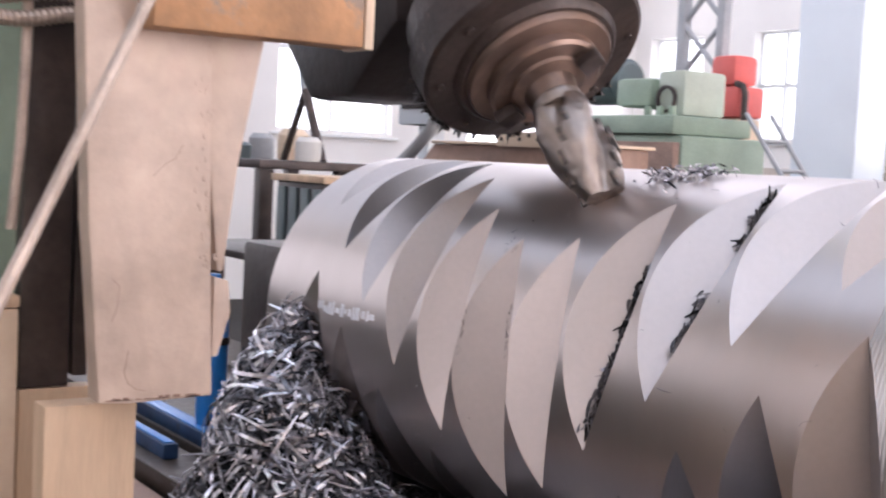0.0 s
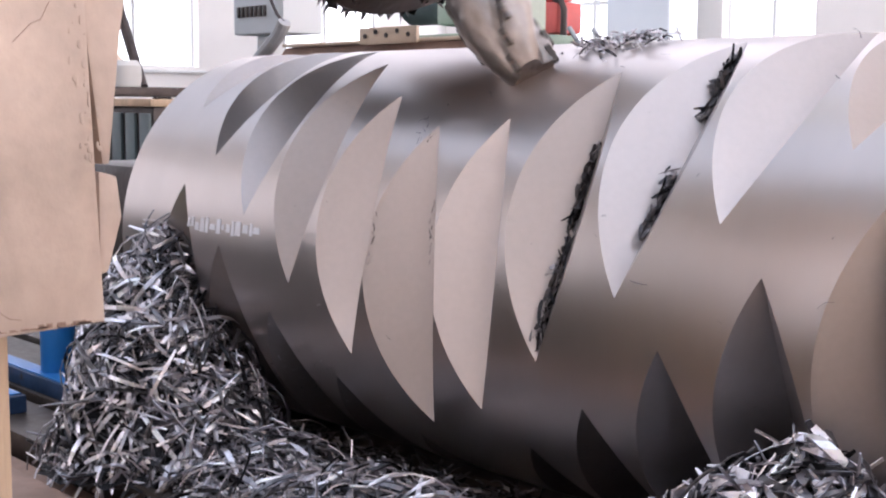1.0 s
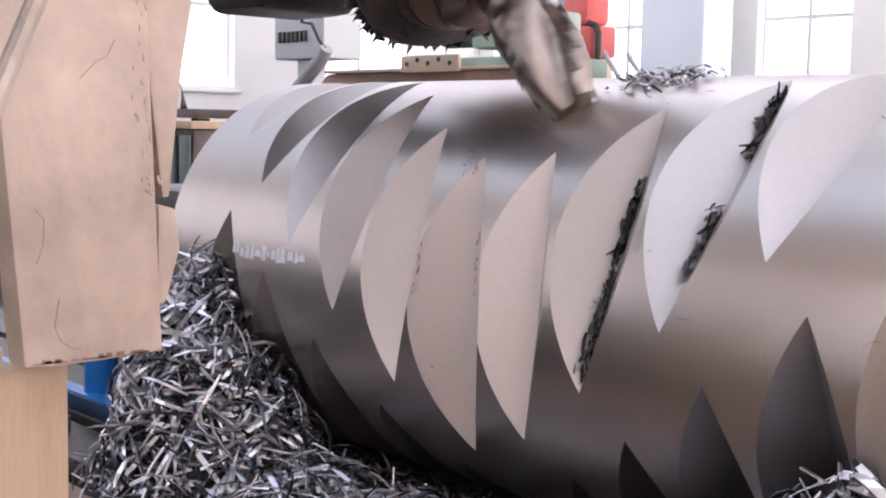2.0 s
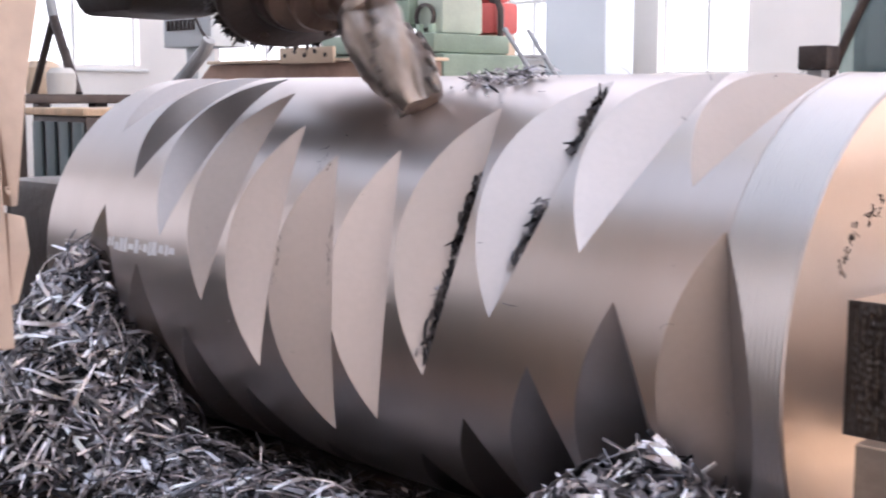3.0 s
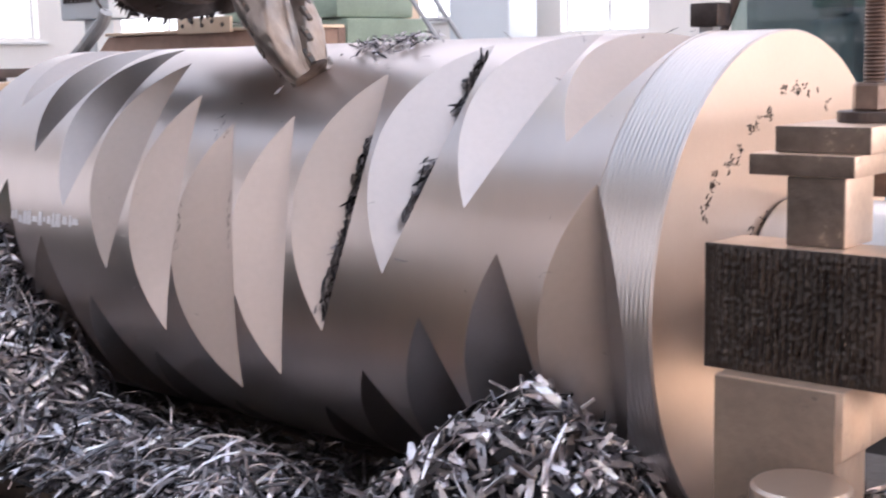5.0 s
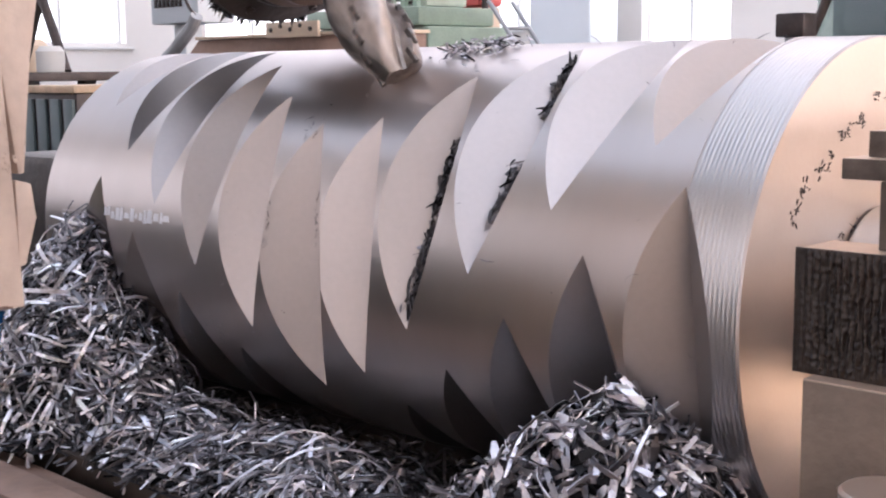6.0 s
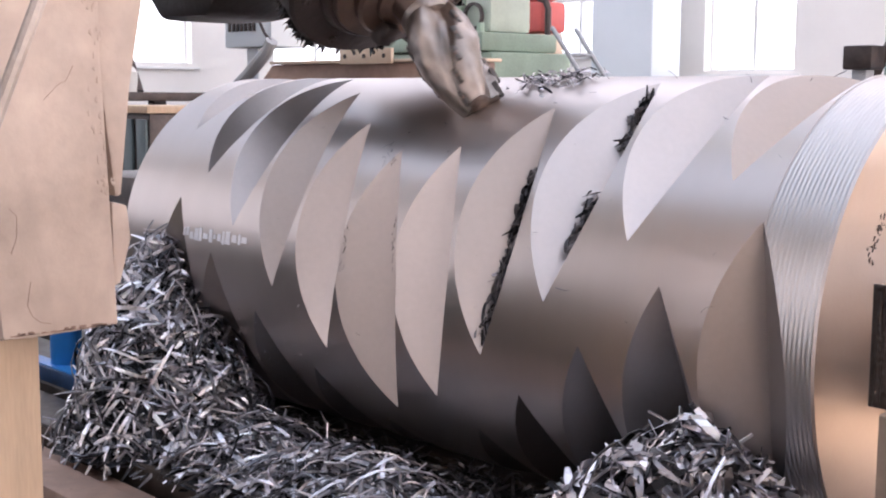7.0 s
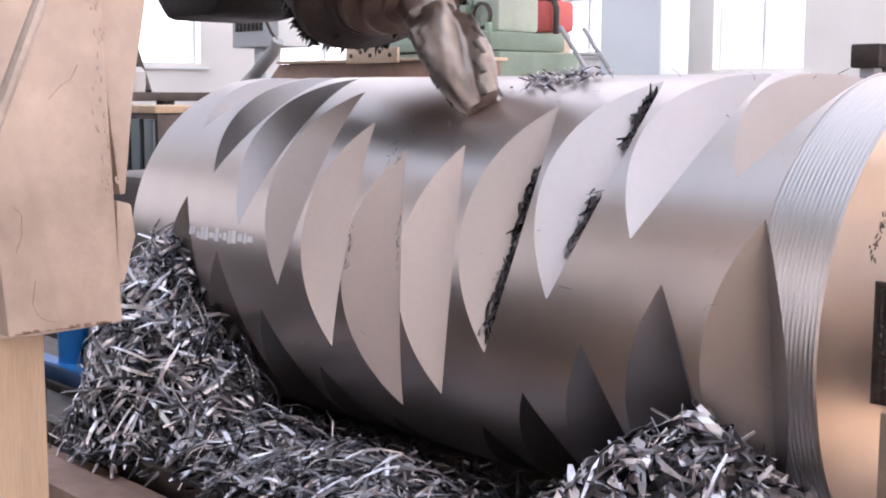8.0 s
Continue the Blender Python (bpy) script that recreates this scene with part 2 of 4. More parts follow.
structure("floor", box(X0, X1, Y0, Y1, -0.2, 0.0), FLOOR, "stained warm grey concrete workshop floor", "floor")
SKX0, SKX1, SKY0, SKY1 = -9.2, 7.0, -3.8, 2.2
# Unseen pale warm floor, added as a reflector for the drum's end.
wb = box(3.2, 7.9, -6.8, 1.1, 0.0005, 0.005)
box(1.0, 7.9, 1.1, 8.8, 0.0005, 0.005, bm=wb)
structure("walkway", wb, BOUNCE_FLOOR, "unseen pale warm floor added as a reflector beside the machine", "walkway")
RX0, RX1, RY0, RY1 = -9.4, 1.6, 3.0, 8.2
cb = bmesh.new()
for x0, x1, y0, y1 in ((X0 - 0.3, X1 + 0.3, Y0 - 0.3, SKY0), (X0 - 0.3, SKX0, SKY0, SKY1), (SKX1, X1 + 0.3, SKY0, SKY1), (X0 - 0.3, X1 + 0.3, SKY1, RY0), (X0 - 0.3, RX0, RY0, RY1), (RX1, X1 + 0.3, RY0, RY1), (X0 - 0.3, X1 + 0.3, RY1, Y1 + 0.3)):
    box(x0, x1, y0, y1, ZC, ZC + 0.2, bm=cb)
structure("ceiling", cb, CEIL, "pale boarded workshop ceiling with two rooflights", "ceiling")
# Neither rooflight is seen; this one is added to brighten the hall.
structure("rooflight", box(RX0, RX1, RY0, RY1, ZC + 0.08, ZC + 0.1), FILL_ROOF, "long unseen glowing rooflight added to brighten the hall", "rooflight")
structure("rooflight_glass", box(SKX0, SKX1, SKY0, SKY1, ZC + 0.08, ZC + 0.1), SKYPANE, "long bright glazed rooflight in the ceiling", "rooflight")


def wall_with_windows(name, along, fixed, a0, a1, thick, wins, label):
    """A wall along x or y with rectangular openings (a, b, z0, z1)."""
    bm = bmesh.new()

    def piece(p0, p1, z0, z1):
        if p1 - p0 < 0.01 or z1 - z0 < 0.01:
            return
        if along == "x":
            box(p0, p1, min(fixed, fixed + thick), max(fixed, fixed + thick), z0, z1, bm=bm)
        else:
            box(min(fixed, fixed + thick), max(fixed, fixed + thick), p0, p1, z0, z1, bm=bm)
    at = a0
    for p0, p1, z0, z1 in sorted(wins):
        piece(at, p0, 0, ZC)
        piece(p0, p1, 0, z0)
        piece(p0, p1, z1, ZC)
        at = p1
    piece(at, a1, 0, ZC)
    return structure(name, bm, WALL, label, "wall")


count = [0]


def window(along, fixed, thick, p0, p1, z0, z1, cols, rows, glass=None, clear=False):
    count[0] += 1
    mid = fixed + thick * 0.5
    w = thing("window_%d" % count[0], *((p0, mid, z0) if along == "x" else (mid, p0, z0)), "tall white-framed workshop window with glowing panes", "window", "structure")
    turn = pose(0, 0, 0) if along == "x" else pose(0, 0, 0, 0, 0, 90)
    W, Hh = p1 - p0, z1 - z0
    for i in range(cols + 1):
        c = W * i / cols
        part("frame_post", box(c - 0.018, c + 0.018, -0.04, 0.04, 0, Hh, 0.005), FRAME, w, m=turn)
    for i in range(rows + 1):
        c = Hh * i / rows
        part("frame_rail", box(0, W, -0.035, 0.035, c - 0.018, c + 0.018, 0.005), FRAME, w, m=turn)
    part("sill", box(-0.08, W + 0.08, -0.18, 0.06, -0.06, -0.031, 0.006), FRAME, w, m=turn)
    for i in range(cols):
        for j in range(rows):
            pane = part("pane", box(W * i / cols + 0.02, W * (i + 1) / cols - 0.02, 0.03, 0.036, Hh * j / rows + 0.02, Hh * (j + 1) / rows - 0.02), glass or SKYGLOW, w, m=turn, smooth=None)
            pane.visible_shadow = not clear


back = [(-9.75, -8.9, 1.75, 3.0), (-8.15, -7.45, 1.85, 3.0), (-6.1, -5.1, 1.65, 3.2), (-3.9, -2.5, 1.65, 3.2), (0.0, 2.4, 1.65, 3.2)]
left = [(-5, -3, 1.6, 5), (-1.5, 0.5, 1.6, 5), (2.2, 3.6, 1.65, 5), (4.3, 5.63, 1.7, 5), (6.6, 8.0, 1.65, 5)]
# Right and front windows are unseen, added as glowing light for the drum.
right = [(-6.5, -3.7, 0.9, 5.4), (-3.3, -0.5, 0.9, 5.4), (1.0, 4.2, 0.1, 5.4), (4.8, 8.0, 0.1, 5.4)]
front = [(-9.4, -5.2, 1.95, 5.4), (-4.8, -0.6, 0.95, 5.4), (2.0, 4.6, 0.4, 5.4), (5.0, 7.6, 0.4, 5.4)]
wall_with_windows("wall_back", "x", Y1, X0, X1, 0.3, back, "limewashed back wall with tall windows")
wall_with_windows("wall_left", "y", X0, Y0, Y1, -0.3, left, "limewashed end wall with tall windows")
wall_with_windows("wall_right", "y", X1, Y0, Y1, 0.3, right, "limewashed end wall with unseen wide windows added for light")
wall_with_windows("wall_front", "x", Y0, X0, X1, -0.3, front, "limewashed front wall with unseen wide windows added for light")
for p0, p1, z0, z1 in back:
    window("x", Y1, 0.3, p0, p1, z0, z1, 2, 2)
    window_light((p0 + p1) / 2, Y1 - 0.1, (z0 + z1) / 2, p1 - p0, z1 - z0, (0, -1, -0.1), 13 * (p1 - p0) * (z1 - z0) / 3)
for p0, p1, z0, z1 in left:
    window("y", X0, -0.3, p0, p1, z0, z1, 2, 4)
for p0, p1, z0, z1 in right:
    window("y", X1, 0.3, p0, p1, z0, z1, 3, 4, WARMFILL if p0 < 0 else SKYGLOW, clear=p0 > 0)
# Extra warm lamp, added to brighten faces towards the unseen right windows.
window_light(X1 - 0.1, 4.5, 2.3, 7.0, 2.8, (-1, 0, -0.05), 240, (1.0, 0.88, 0.76))
for p0, p1, z0, z1 in front:
    if p0 < -6:
        window("x", Y0, -0.3, p0, p1, z0, z1, 3, 4, DIMFILL)
    elif p0 < 0:
        # Narrow bright strip, added for the glint along the drum.
        window("x", Y0, -0.3, p0, p1, z0, z0 + 0.2, 3, 1, SKYGLOW)
        structure("spandrel", box(p0, p1, Y0 - 0.28, Y0 - 0.02, z0 + 0.24, z0 + 0.62), WALL, "limewashed wall between two window bands", "wall")
        window("x", Y0, -0.3, p0, p1, z0 + 0.65, z1, 3, 4, DIMFILL)
    else:
        window("x", Y0, -0.3, p0, p1, z0, z1, 3, 4, FILLPANE)
# Unseen dark panels, added to darken what the drum's lower half mirrors.
structure("dado", box(X0, 1.6, Y0, Y0 + 0.012, 0.0, 0.88), DARKPANEL, "unseen dark panel added to darken the drum's reflection", "dado")
structure("corner_dark_panel", box(X0, -5.05, Y0 + 0.0125, Y0 + 0.02, 0.0, 1.85), DARKPANEL, "unseen dark corner panel added to darken the drum's reflection", "dado")
structure("end_dark_panel", box(X0, X0 + 0.012, Y0 + 0.03, 1.2, 0.0, 1.5), DARKPANEL, "unseen dark end panel added to darken the drum's reflection", "dado")
structure("back_dado", box(X0, X1, Y1 - 0.012, Y1, 0.0, 1.55), BACKDADO, "beige painted dado along the back wall", "dado")
structure("pillar", box(-6.95, -6.2, 8.3, 8.75, 0, ZC, 0.02), PILLAR, "pale blue-white painted square hall pillar", "pillar")

# ---- machine table ----
TZ = H - 0.302
table = thing("machine_table", -0.3, 0, 0, "oily dark cast iron machine table with T-slots under the drum", "machine table")
for y0, y1 in ((-0.47, -0.36), (-0.33, -0.12), (-0.09, 0.12), (0.15, 0.36)):
    part("slotted_top", box(-2.3, 2.6, y0, y1, TZ - 0.04, TZ, 0.004), BED, table, m=pose(0.3, 0, 0))
part("body", box(-2.3, 2.6, -0.455, 0.35, TZ - 0.22, TZ - 0.04, 0.01), BED, table, m=pose(0.3, 0, 0))
part("base", box(-2.1, 2.4, -0.36, 0.28, 0.0, TZ - 0.22, 0.02), BED, table, m=pose(0.3, 0, 0))
rail = thing("table_rail", 0, -0.62, 0, "brown oily iron guide rail along the table's edge", "rail")
part("rail_beam", box(-2.3, 2.6, 0.0, 0.075, TZ - 0.05, TZ - 0.006, 0.006), RUST, rail)
part("rail_ledge", box(-2.3, 2.6, 0.085, 0.135, TZ - 0.07, TZ - 0.03, 0.004), RUST, rail)
part("rail_foot", box(-2.3, 2.6, 0.01, 0.13, 0.0, TZ - 0.071, 0.01), BED, rail)

# ---- drum ----
R, XE = 0.30, 0.70
DEPTH = 0.0558
PITCH = 0.114


def grooves():
    """(x, angle, depth) of each V-groove: four rows in chevron order, every second row half a pitch aside."""
    out = []
    for row, turn, shift in ((0, 0.0, 0.0), (1, -88.0, 0.5), (2, -180.0, 0.0), (3, 90.0, 0.5)):
        for k in range(0, 13):
            x = 0.157 + PITCH * (k - 6.5 + shift)
            kk = k + shift
            c = 39.7 + 16.35 * (kk - 8) if kk >= 5.55 else 14.5 + 16.2 * (4 - kk)
            if not -0.60 < x < 0.63:
                continue
            if row == 3 and x > -0.25:
                continue
            deep = DEPTH
            if row == 0 and k == 5:      # the groove at the turn of the chevron is cut deeper
                c, deep = 1.0, 0.067
            out.append((x, c + turn, deep))
    return out


def groove_cutter(bm, x, angle, deep):
    """A V-shaped prism just tall enough to leave the drum; straight along the tangent."""
    d, w, s = R - deep, deep + 0.004, 0.21
    a = radians(angle)
    n, t = Vector((0, -math.cos(a), math.sin(a))), Vector((0, math.sin(a), math.cos(a)))
    pts = []
    for e in (-s, s):
        for dx, h in ((0, d), (w, d + w), (-w, d + w)):
            pts.append(bm.verts.new(Vector((x + dx, 0, 0)) + n * h + t * e))
    for f in ((0, 1, 2), (5, 4, 3), (0, 3, 4, 1), (1, 4, 5, 2), (2, 5, 3, 0)):
        bm.faces.new([pts[i] for i in f])


def drum_mesh():
    bm = lathe([(0, -XE), (R - 0.004, -XE), (R, -XE + 0.004), (R, 0.616), (R - 0.0008, 0.6165), (R - 0.0008, XE - 0.003), (R - 0.003, XE), (0, XE)], 288, axis="x")
    bmesh.ops.recalc_face_normals(bm, faces=bm.faces)
    ob = new("blank", mesh("blank", bm, STEEL))
    cb = bmesh.new()
    for x, c, deep in grooves():
        groove_cutter(cb, x, c, deep)
    co = new("cutters", mesh("cutters", cb, STEEL))
    md = ob.modifiers.new("cut", "BOOLEAN")
    md.operation, md.solver, md.object = "DIFFERENCE", "EXACT", co
    md.use_self = True
    bpy.context.view_layer.update()
    me = bpy.data.meshes.new_from_object(ob.evaluated_get(bpy.context.evaluated_depsgraph_get()))
    bpy.data.objects.remove(ob)
    bpy.data.objects.remove(co)
    me.name = "drum_body"
    me.materials.clear()
    for m in (DRUM_SKIN, STEEL, RINGED, FACED):
        me.materials.append(m)
    for p in me.polygons:
        p.use_smooth = True
        c = p.center
        p.material_index = 3 if p.normal.x > 0.95 else 1 if abs(p.normal.x) > 0.2 else (2 if 0.612 < c.x < 0.699 else 0)
    me.set_sharp_from_angle(angle=radians(12))
    return me


drum = thing("grooved_drum", 0, 0, H, "large milled steel drum with rows of V-shaped grooves", "steel drum")
body = new("drum_body", drum_mesh())
body.parent = drum
part("shaft", lathe([(0, XE + 0.002), (0.104, XE + 0.002), (0.107, XE + 0.006), (0.107, 1.75), (0.1, 1.76), (0, 1.76)], 96, axis="x"), TURNED, drum, "turned bright steel journal")
part("far_shaft", lathe([(0, -0.79), (0.107, -0.79), (0.107, -XE - 0.002), (0, -XE - 0.002)], 64, axis="x"), TURNED, drum)
chuck = thing("faceplate", -0.8, 0.0, H, "dark round faceplate holding the drum's far end", "faceplate")
part("plate", lathe([(0, -0.06), (0.16, -0.06), (0.17, -0.05), (0.17, 0.0), (0.16, 0.008), (0, 0.008)], 72, axis="x"), DARKIRON, chuck)
part("pedestal", box(-0.4, -0.0605, -0.12, 0.2, TZ - H + 0.001, 0.1, 0.02), DARKIRON, chuck)

# ---- chips ----
def heap_height(x, y):
    """Height of the swarf over the table along the front of the drum."""
    n = noise.noise(Vector((x * 9, y * 9, 0.3))) * 0.02 + noise.noise(Vector((x * 25, y * 25, 1.3))) * 0.014
    spill = max(0.0, 1.0 - abs(x + 0.50) / 0.17)
    front = min(1.0, max(0.0, (y + 0.468 + 0.09 * spill) / 0.06)) * min(1.0, max(0.0, (y + 0.315 + (x + 0.79) * 0.8) / 0.07))
    dx = (x + 0.555) / (0.275 if x > -0.555 else 0.25)
    a = max(0.0, 1.0 - math.hypot(dx, (y + 0.32) / 0.24)) * 0.318
    bx = (x - 0.59) / (0.29 if x < 0.59 else 0.19)
    b = max(0.0, 1.0 - math.hypot(bx, (y + 0.345) / 0.25) ** 1.4) * 0.214
    low = max(0.0, min(0.03, 0.03 - (x - 0.1) * 0.2, (x + 0.95) * 0.25)) * (1.0 if y < -0.27 else 0.4)
    c = max(0.0, 1.0 - math.hypot((x - 0.94) / 0.18, (y + 0.02) / 0.20) ** 1.4) * 0.135
    ridge = 0.04 * max(0.0, 1.0 - abs(y + 0.345) / 0.14) * max(0.0, min(1.0, (x + 0.95) * 4, (0.30 - x) * 3))
    back = 1.0 if x > 0.75 else min(1.0, max(0.0, (-0.205 - y) / 0.05))
    h = (max(a, b, c, low, ridge) + 0.25 * min(a, low)) * back
    return max(0.0, h * front + n * min(1.0, front * 2, h * 30))


def swarf_bed():
    bm = bmesh.new()
    nx, ny = 180, 46
    grid = [[bm.verts.new((-1.3 + 2.7 * i / nx, -0.57 + 0.74 * j / ny, TZ - 0.004 + heap_height(-1.3 + 2.7 * i / nx, -0.57 + 0.74 * j / ny) * 0.96)) for j in range(ny + 1)] for i in range(nx + 1)]
    for i in range(nx):
        for j in range(ny):
            quad = (grid[i][j], grid[i + 1][j], grid[i + 1][j + 1], grid[i][j + 1])
            if max(v.co.z for v in quad) > TZ + 0.001:
                bm.faces.new(quad)
    bmesh.ops.delete(bm, geom=[v for v in bm.verts if not v.link_faces], context="VERTS")
    return bm


def heap_normal(x, y):
    e = 0.02
    return Vector((heap_height(x - e, y) - heap_height(x + e, y), heap_height(x, y - e) - heap_height(x, y + e), 2 * e)).normalized()


def curl(verts, faces, at, rng, size=1.0, along=None, normal=None, stubby=False):
    """One curled steel chip, a bent and twisted strip, lying on a slope where a normal is given."""
    n = 4
    L, w = (0.024 + 0.072 * rng.random() ** 1.5) * size, rng.uniform(0.0022, 0.0066) * size
    bend, twist = max(-1.7, min(1.7, rng.gauss(0, 1.0))), rng.gauss(0, 1.0)
    if stubby:
        L, w, bend = L * 0.66, w * 1.45, bend * 0.6
    turn = Euler((rng.gauss(0, 0.7), rng.gauss(0, 0.38), rng.uniform(0, 6.283))).to_matrix()
    if normal is not None:
        loose = 2.2 if rng.random() < 0.06 else 1.0
        lie = Euler((rng.gauss(0, 0.75), rng.gauss(0, (0.36 if stubby else 0.24) * loose), 0)).to_matrix()
        turn = normal.to_track_quat("Z", "Y").to_matrix() @ Euler((0, 0, rng.uniform(0, 6.283))).to_matrix() @ lie
    if along is not None:
        side = along.orthogonal()
        turn = Matrix((along, side, along.cross(side))).transposed() @ Euler((rng.uniform(0, 6.283), rng.gauss(0, 0.3), rng.gauss(0, 0.3))).to_matrix()
    base = len(verts)
    p, head = Vector((-L / 2, 0, 0)), 0.0
    taper = rng.uniform(0.25, 0.9)
    for i in range(n + 1):
        u = i / n
        head = bend * (u - 0.5)
        side = Vector((0, math.cos(twist * (u - 0.5)), math.sin(twist * (u - 0.5)))) * w * (taper if i in (0, n) else 1.0) * 0.5
        for q in (p - side, p + side):
            verts.append(tuple(turn @ q + at))
        p = p + Vector((math.cos(head), 0, math.sin(head))) * (L / n)
    for i in range(n):
        a = base + 2 * i
        faces.append((a, a + 1, a + 3, a + 2))


def chips(name, spots, label, rng, size=1.0, material=None, along=None, sloped=False, stubby=False):
    verts, faces = [], []
    for s in spots:
        curl(verts, faces, Vector(s), rng, size, along, heap_normal(s[0], s[1]) if sloped else None, stubby or (sloped and s[0] > 0.22))
    me = bpy.data.meshes.new(name)
    me.from_pydata(verts, [], faces)
    me.materials.append(material or CHIP)
    sol = new(name, me)
    md = sol.modifiers.new("thick", "SOLIDIFY")
    md.thickness = 0.0014 * size
    return tagged(sol, label, "metal chips", "", "stuff")


rng = random.Random(5)
# Near-black sheet holds the shade of the gaps between chips.
structure("swarf_bed", swarf_bed(), GAP_SHADE, "dark filler under the swarf, gap shade in its colour", "swarf", 60)
spots = []
while len(spots) < 11200:
    x, y = rng.uniform(-1.2, 1.3), rng.uniform(-0.57, 0.16)
    h = heap_height(x, y)
    if h < 0.006 or (x < 0.71 and y * y + (TZ + h - H) ** 2 < 0.302 ** 2) or (0.78 < x < 0.93 and -0.36 < y < -0.13):
        continue
    spots.append((x, y, TZ + h + rng.uniform(-0.012, 0.013)))
chips("swarf_heap", spots, "heaped curled bright steel chips against the drum", rng, 1.12, sloped=True)

def prism_xz(outline, y0, y1, bevel=0.0):
    """A solid with the given outline in x and z, from y0 to y1."""
    b = bmesh.new()
    f = b.faces.new([b.verts.new((x, y0, z)) for x, z in outline])
    g = bmesh.ops.extrude_face_region(b, geom=[f])
    for v in g["geom"]:
        if isinstance(v, bmesh.types.BMVert):
            v.co.y = y1
    bmesh.ops.recalc_face_normals(b, faces=b.faces[:])
    if bevel:
        bmesh.ops.bevel(b, geom=b.edges[:], offset=bevel, segments=2, affect="EDGES", profile=0.6)
    return b


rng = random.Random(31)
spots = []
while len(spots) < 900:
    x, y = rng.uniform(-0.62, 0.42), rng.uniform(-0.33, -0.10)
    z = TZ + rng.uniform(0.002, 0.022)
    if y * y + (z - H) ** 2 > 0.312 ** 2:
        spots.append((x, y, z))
# Oily chips; the shade under the drum is in their colour too.
chips("shaded_oily_swarf", spots, "oily chips in the gap under the drum, darkened for shade", rng, 0.8, DARKCHIP)

# ---- clamp at the drum's end ----
clamp_block = thing("clamp_block", 0.865, -0.29, H, "dark saw-cut steel block clamped beside the drum's end", "steel block")
sb = bmesh.new()
nx, nz = 210, 84
grid = []
for i in range(nx + 1):
    col = []
    for j in range(nz + 1):
        x, zz = -0.0925 + 0.185 * i / nx, -0.1185 + 0.119 * j / nz
        edge = min(1.0, 8 * min(i / nx, 1 - i / nx, 2 * j / nz, 2 - 2 * j / nz))
        wob = x * 860 + 1.5 * noise.noise(Vector((x * 25, zz * 22, 7)))
        d = 0.0022 * math.sin(wob) * (0.75 + 0.5 * noise.noise(Vector((x * 60, zz * 90, 1)))) + 0.0022 * noise.noise(Vector((x * 330, zz * 240, 3))) + 0.0014 * noise.noise(Vector((x * 60, zz * 12, 5)))
        col.append(sb.verts.new((x, -0.0305 - (d + 0.0012) * edge, zz)))
    grid.append(col)
for i in range(nx):
    for j in range(nz):
        sb.faces.new((grid[i][j], grid[i + 1][j], grid[i + 1][j + 1], grid[i][j + 1]))
rim = bmesh.ops.extrude_edge_only(sb, edges=[e for e in sb.edges if e.is_boundary])
for v in rim["geom"]:
    if isinstance(v, bmesh.types.BMVert):
        v.co.y = -0.0268
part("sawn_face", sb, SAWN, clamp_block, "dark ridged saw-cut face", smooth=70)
part("body", box(-0.092, 0.092, -0.0265, 0.04, -0.118, 0.0, 0.002), RAW, clamp_block, m=pose(0, 0, 0.097 - 0.0))
for o in clamp_block.children:
    o.matrix_basis = pose(0, 0, 0.097)
stand = thing("support_block", 0.857, -0.245, TZ, "ground steel support block on a round bar", "steel block")
part("block_body", prism_xz([(-0.063, 0.0), (0.0575, 0.0), (0.0575, 0.214), (0.063, 0.218), (0.063, 0.2805), (-0.063, 0.2805)], -0.095, -0.03, 0.002), RAW, stand)
part("block_heel", box(-0.0625, 0.0625, -0.0298, 0.097, 0.217, 0.2802, 0.002), RAW, stand)
# Front darker than the sides: shade put into its colour.
part("shaded_front", box(-0.0615, 0.056, -0.0974, -0.0952, 0.002, 0.279, 0.0008), SHADE_STEEL, stand, "dull brown front with shade in its colour")
part("round_bar", lathe([(0, 0), (0.043, 0), (0.043, 0.205), (0.040, 0.208), (0, 0.208)], 48), FACED, stand, m=pose(0.046, -0.139, 0.0))
lower = thing("lower_strap", 1.1, 0.15, H + 0.096, "dark oily packing bar behind the clamp", "steel bar")
part("bar", box(-0.36, 0.5, -0.02, 0.13, 0.0, 0.03, 0.003), BROWNIRON, lower)
spacer = thing("spacer_block", 0.868, -0.262, H + 0.097, "small square steel packing block", "steel block")
part("body", box(-0.028, 0.028, -0.028, 0.034, 0.0, 0.064, 0.0015), RAW, spacer)
plate = thing("packing_plate", 0.854, -0.25, H + 0.161, "thin worn steel packing plate", "steel plate")
part("body", box(-0.051, 0.051, -0.043, 0.06, 0.0, 0.02, 0.0015), RAW, plate)
# Front ends: dark scale, with shade added to the colour.
part("shaded_sawn_end", box(-0.0505, 0.0505, -0.0455, -0.0432, 0.0005, 0.0195, 0.0008), SHADE_SCALE, plate, "dark rusty sawn end, shade in its colour")
part("shaded_sawn_end", box(-0.0275, 0.0275, -0.0305, -0.0282, 0.0005, 0.0635, 0.0008), SHADE_SCALE, spacer, "dark rusty sawn end, shade in its colour")
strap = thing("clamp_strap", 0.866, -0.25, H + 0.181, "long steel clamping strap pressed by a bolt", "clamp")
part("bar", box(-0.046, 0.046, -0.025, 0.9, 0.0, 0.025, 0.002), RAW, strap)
part("shaded_sawn_end", box(-0.0455, 0.0455, -0.0275, -0.0252, 0.0005, 0.0245, 0.0008), SHADE_SCALE, strap, "dark rusty sawn end, shade in its colour")
bolt = thing("clamp_bolt", 0.878, -0.19, H + 0.206, "threaded clamping bolt with nut and washer", "bolt")
prof = [(0, 0.0)]
z = 0.0
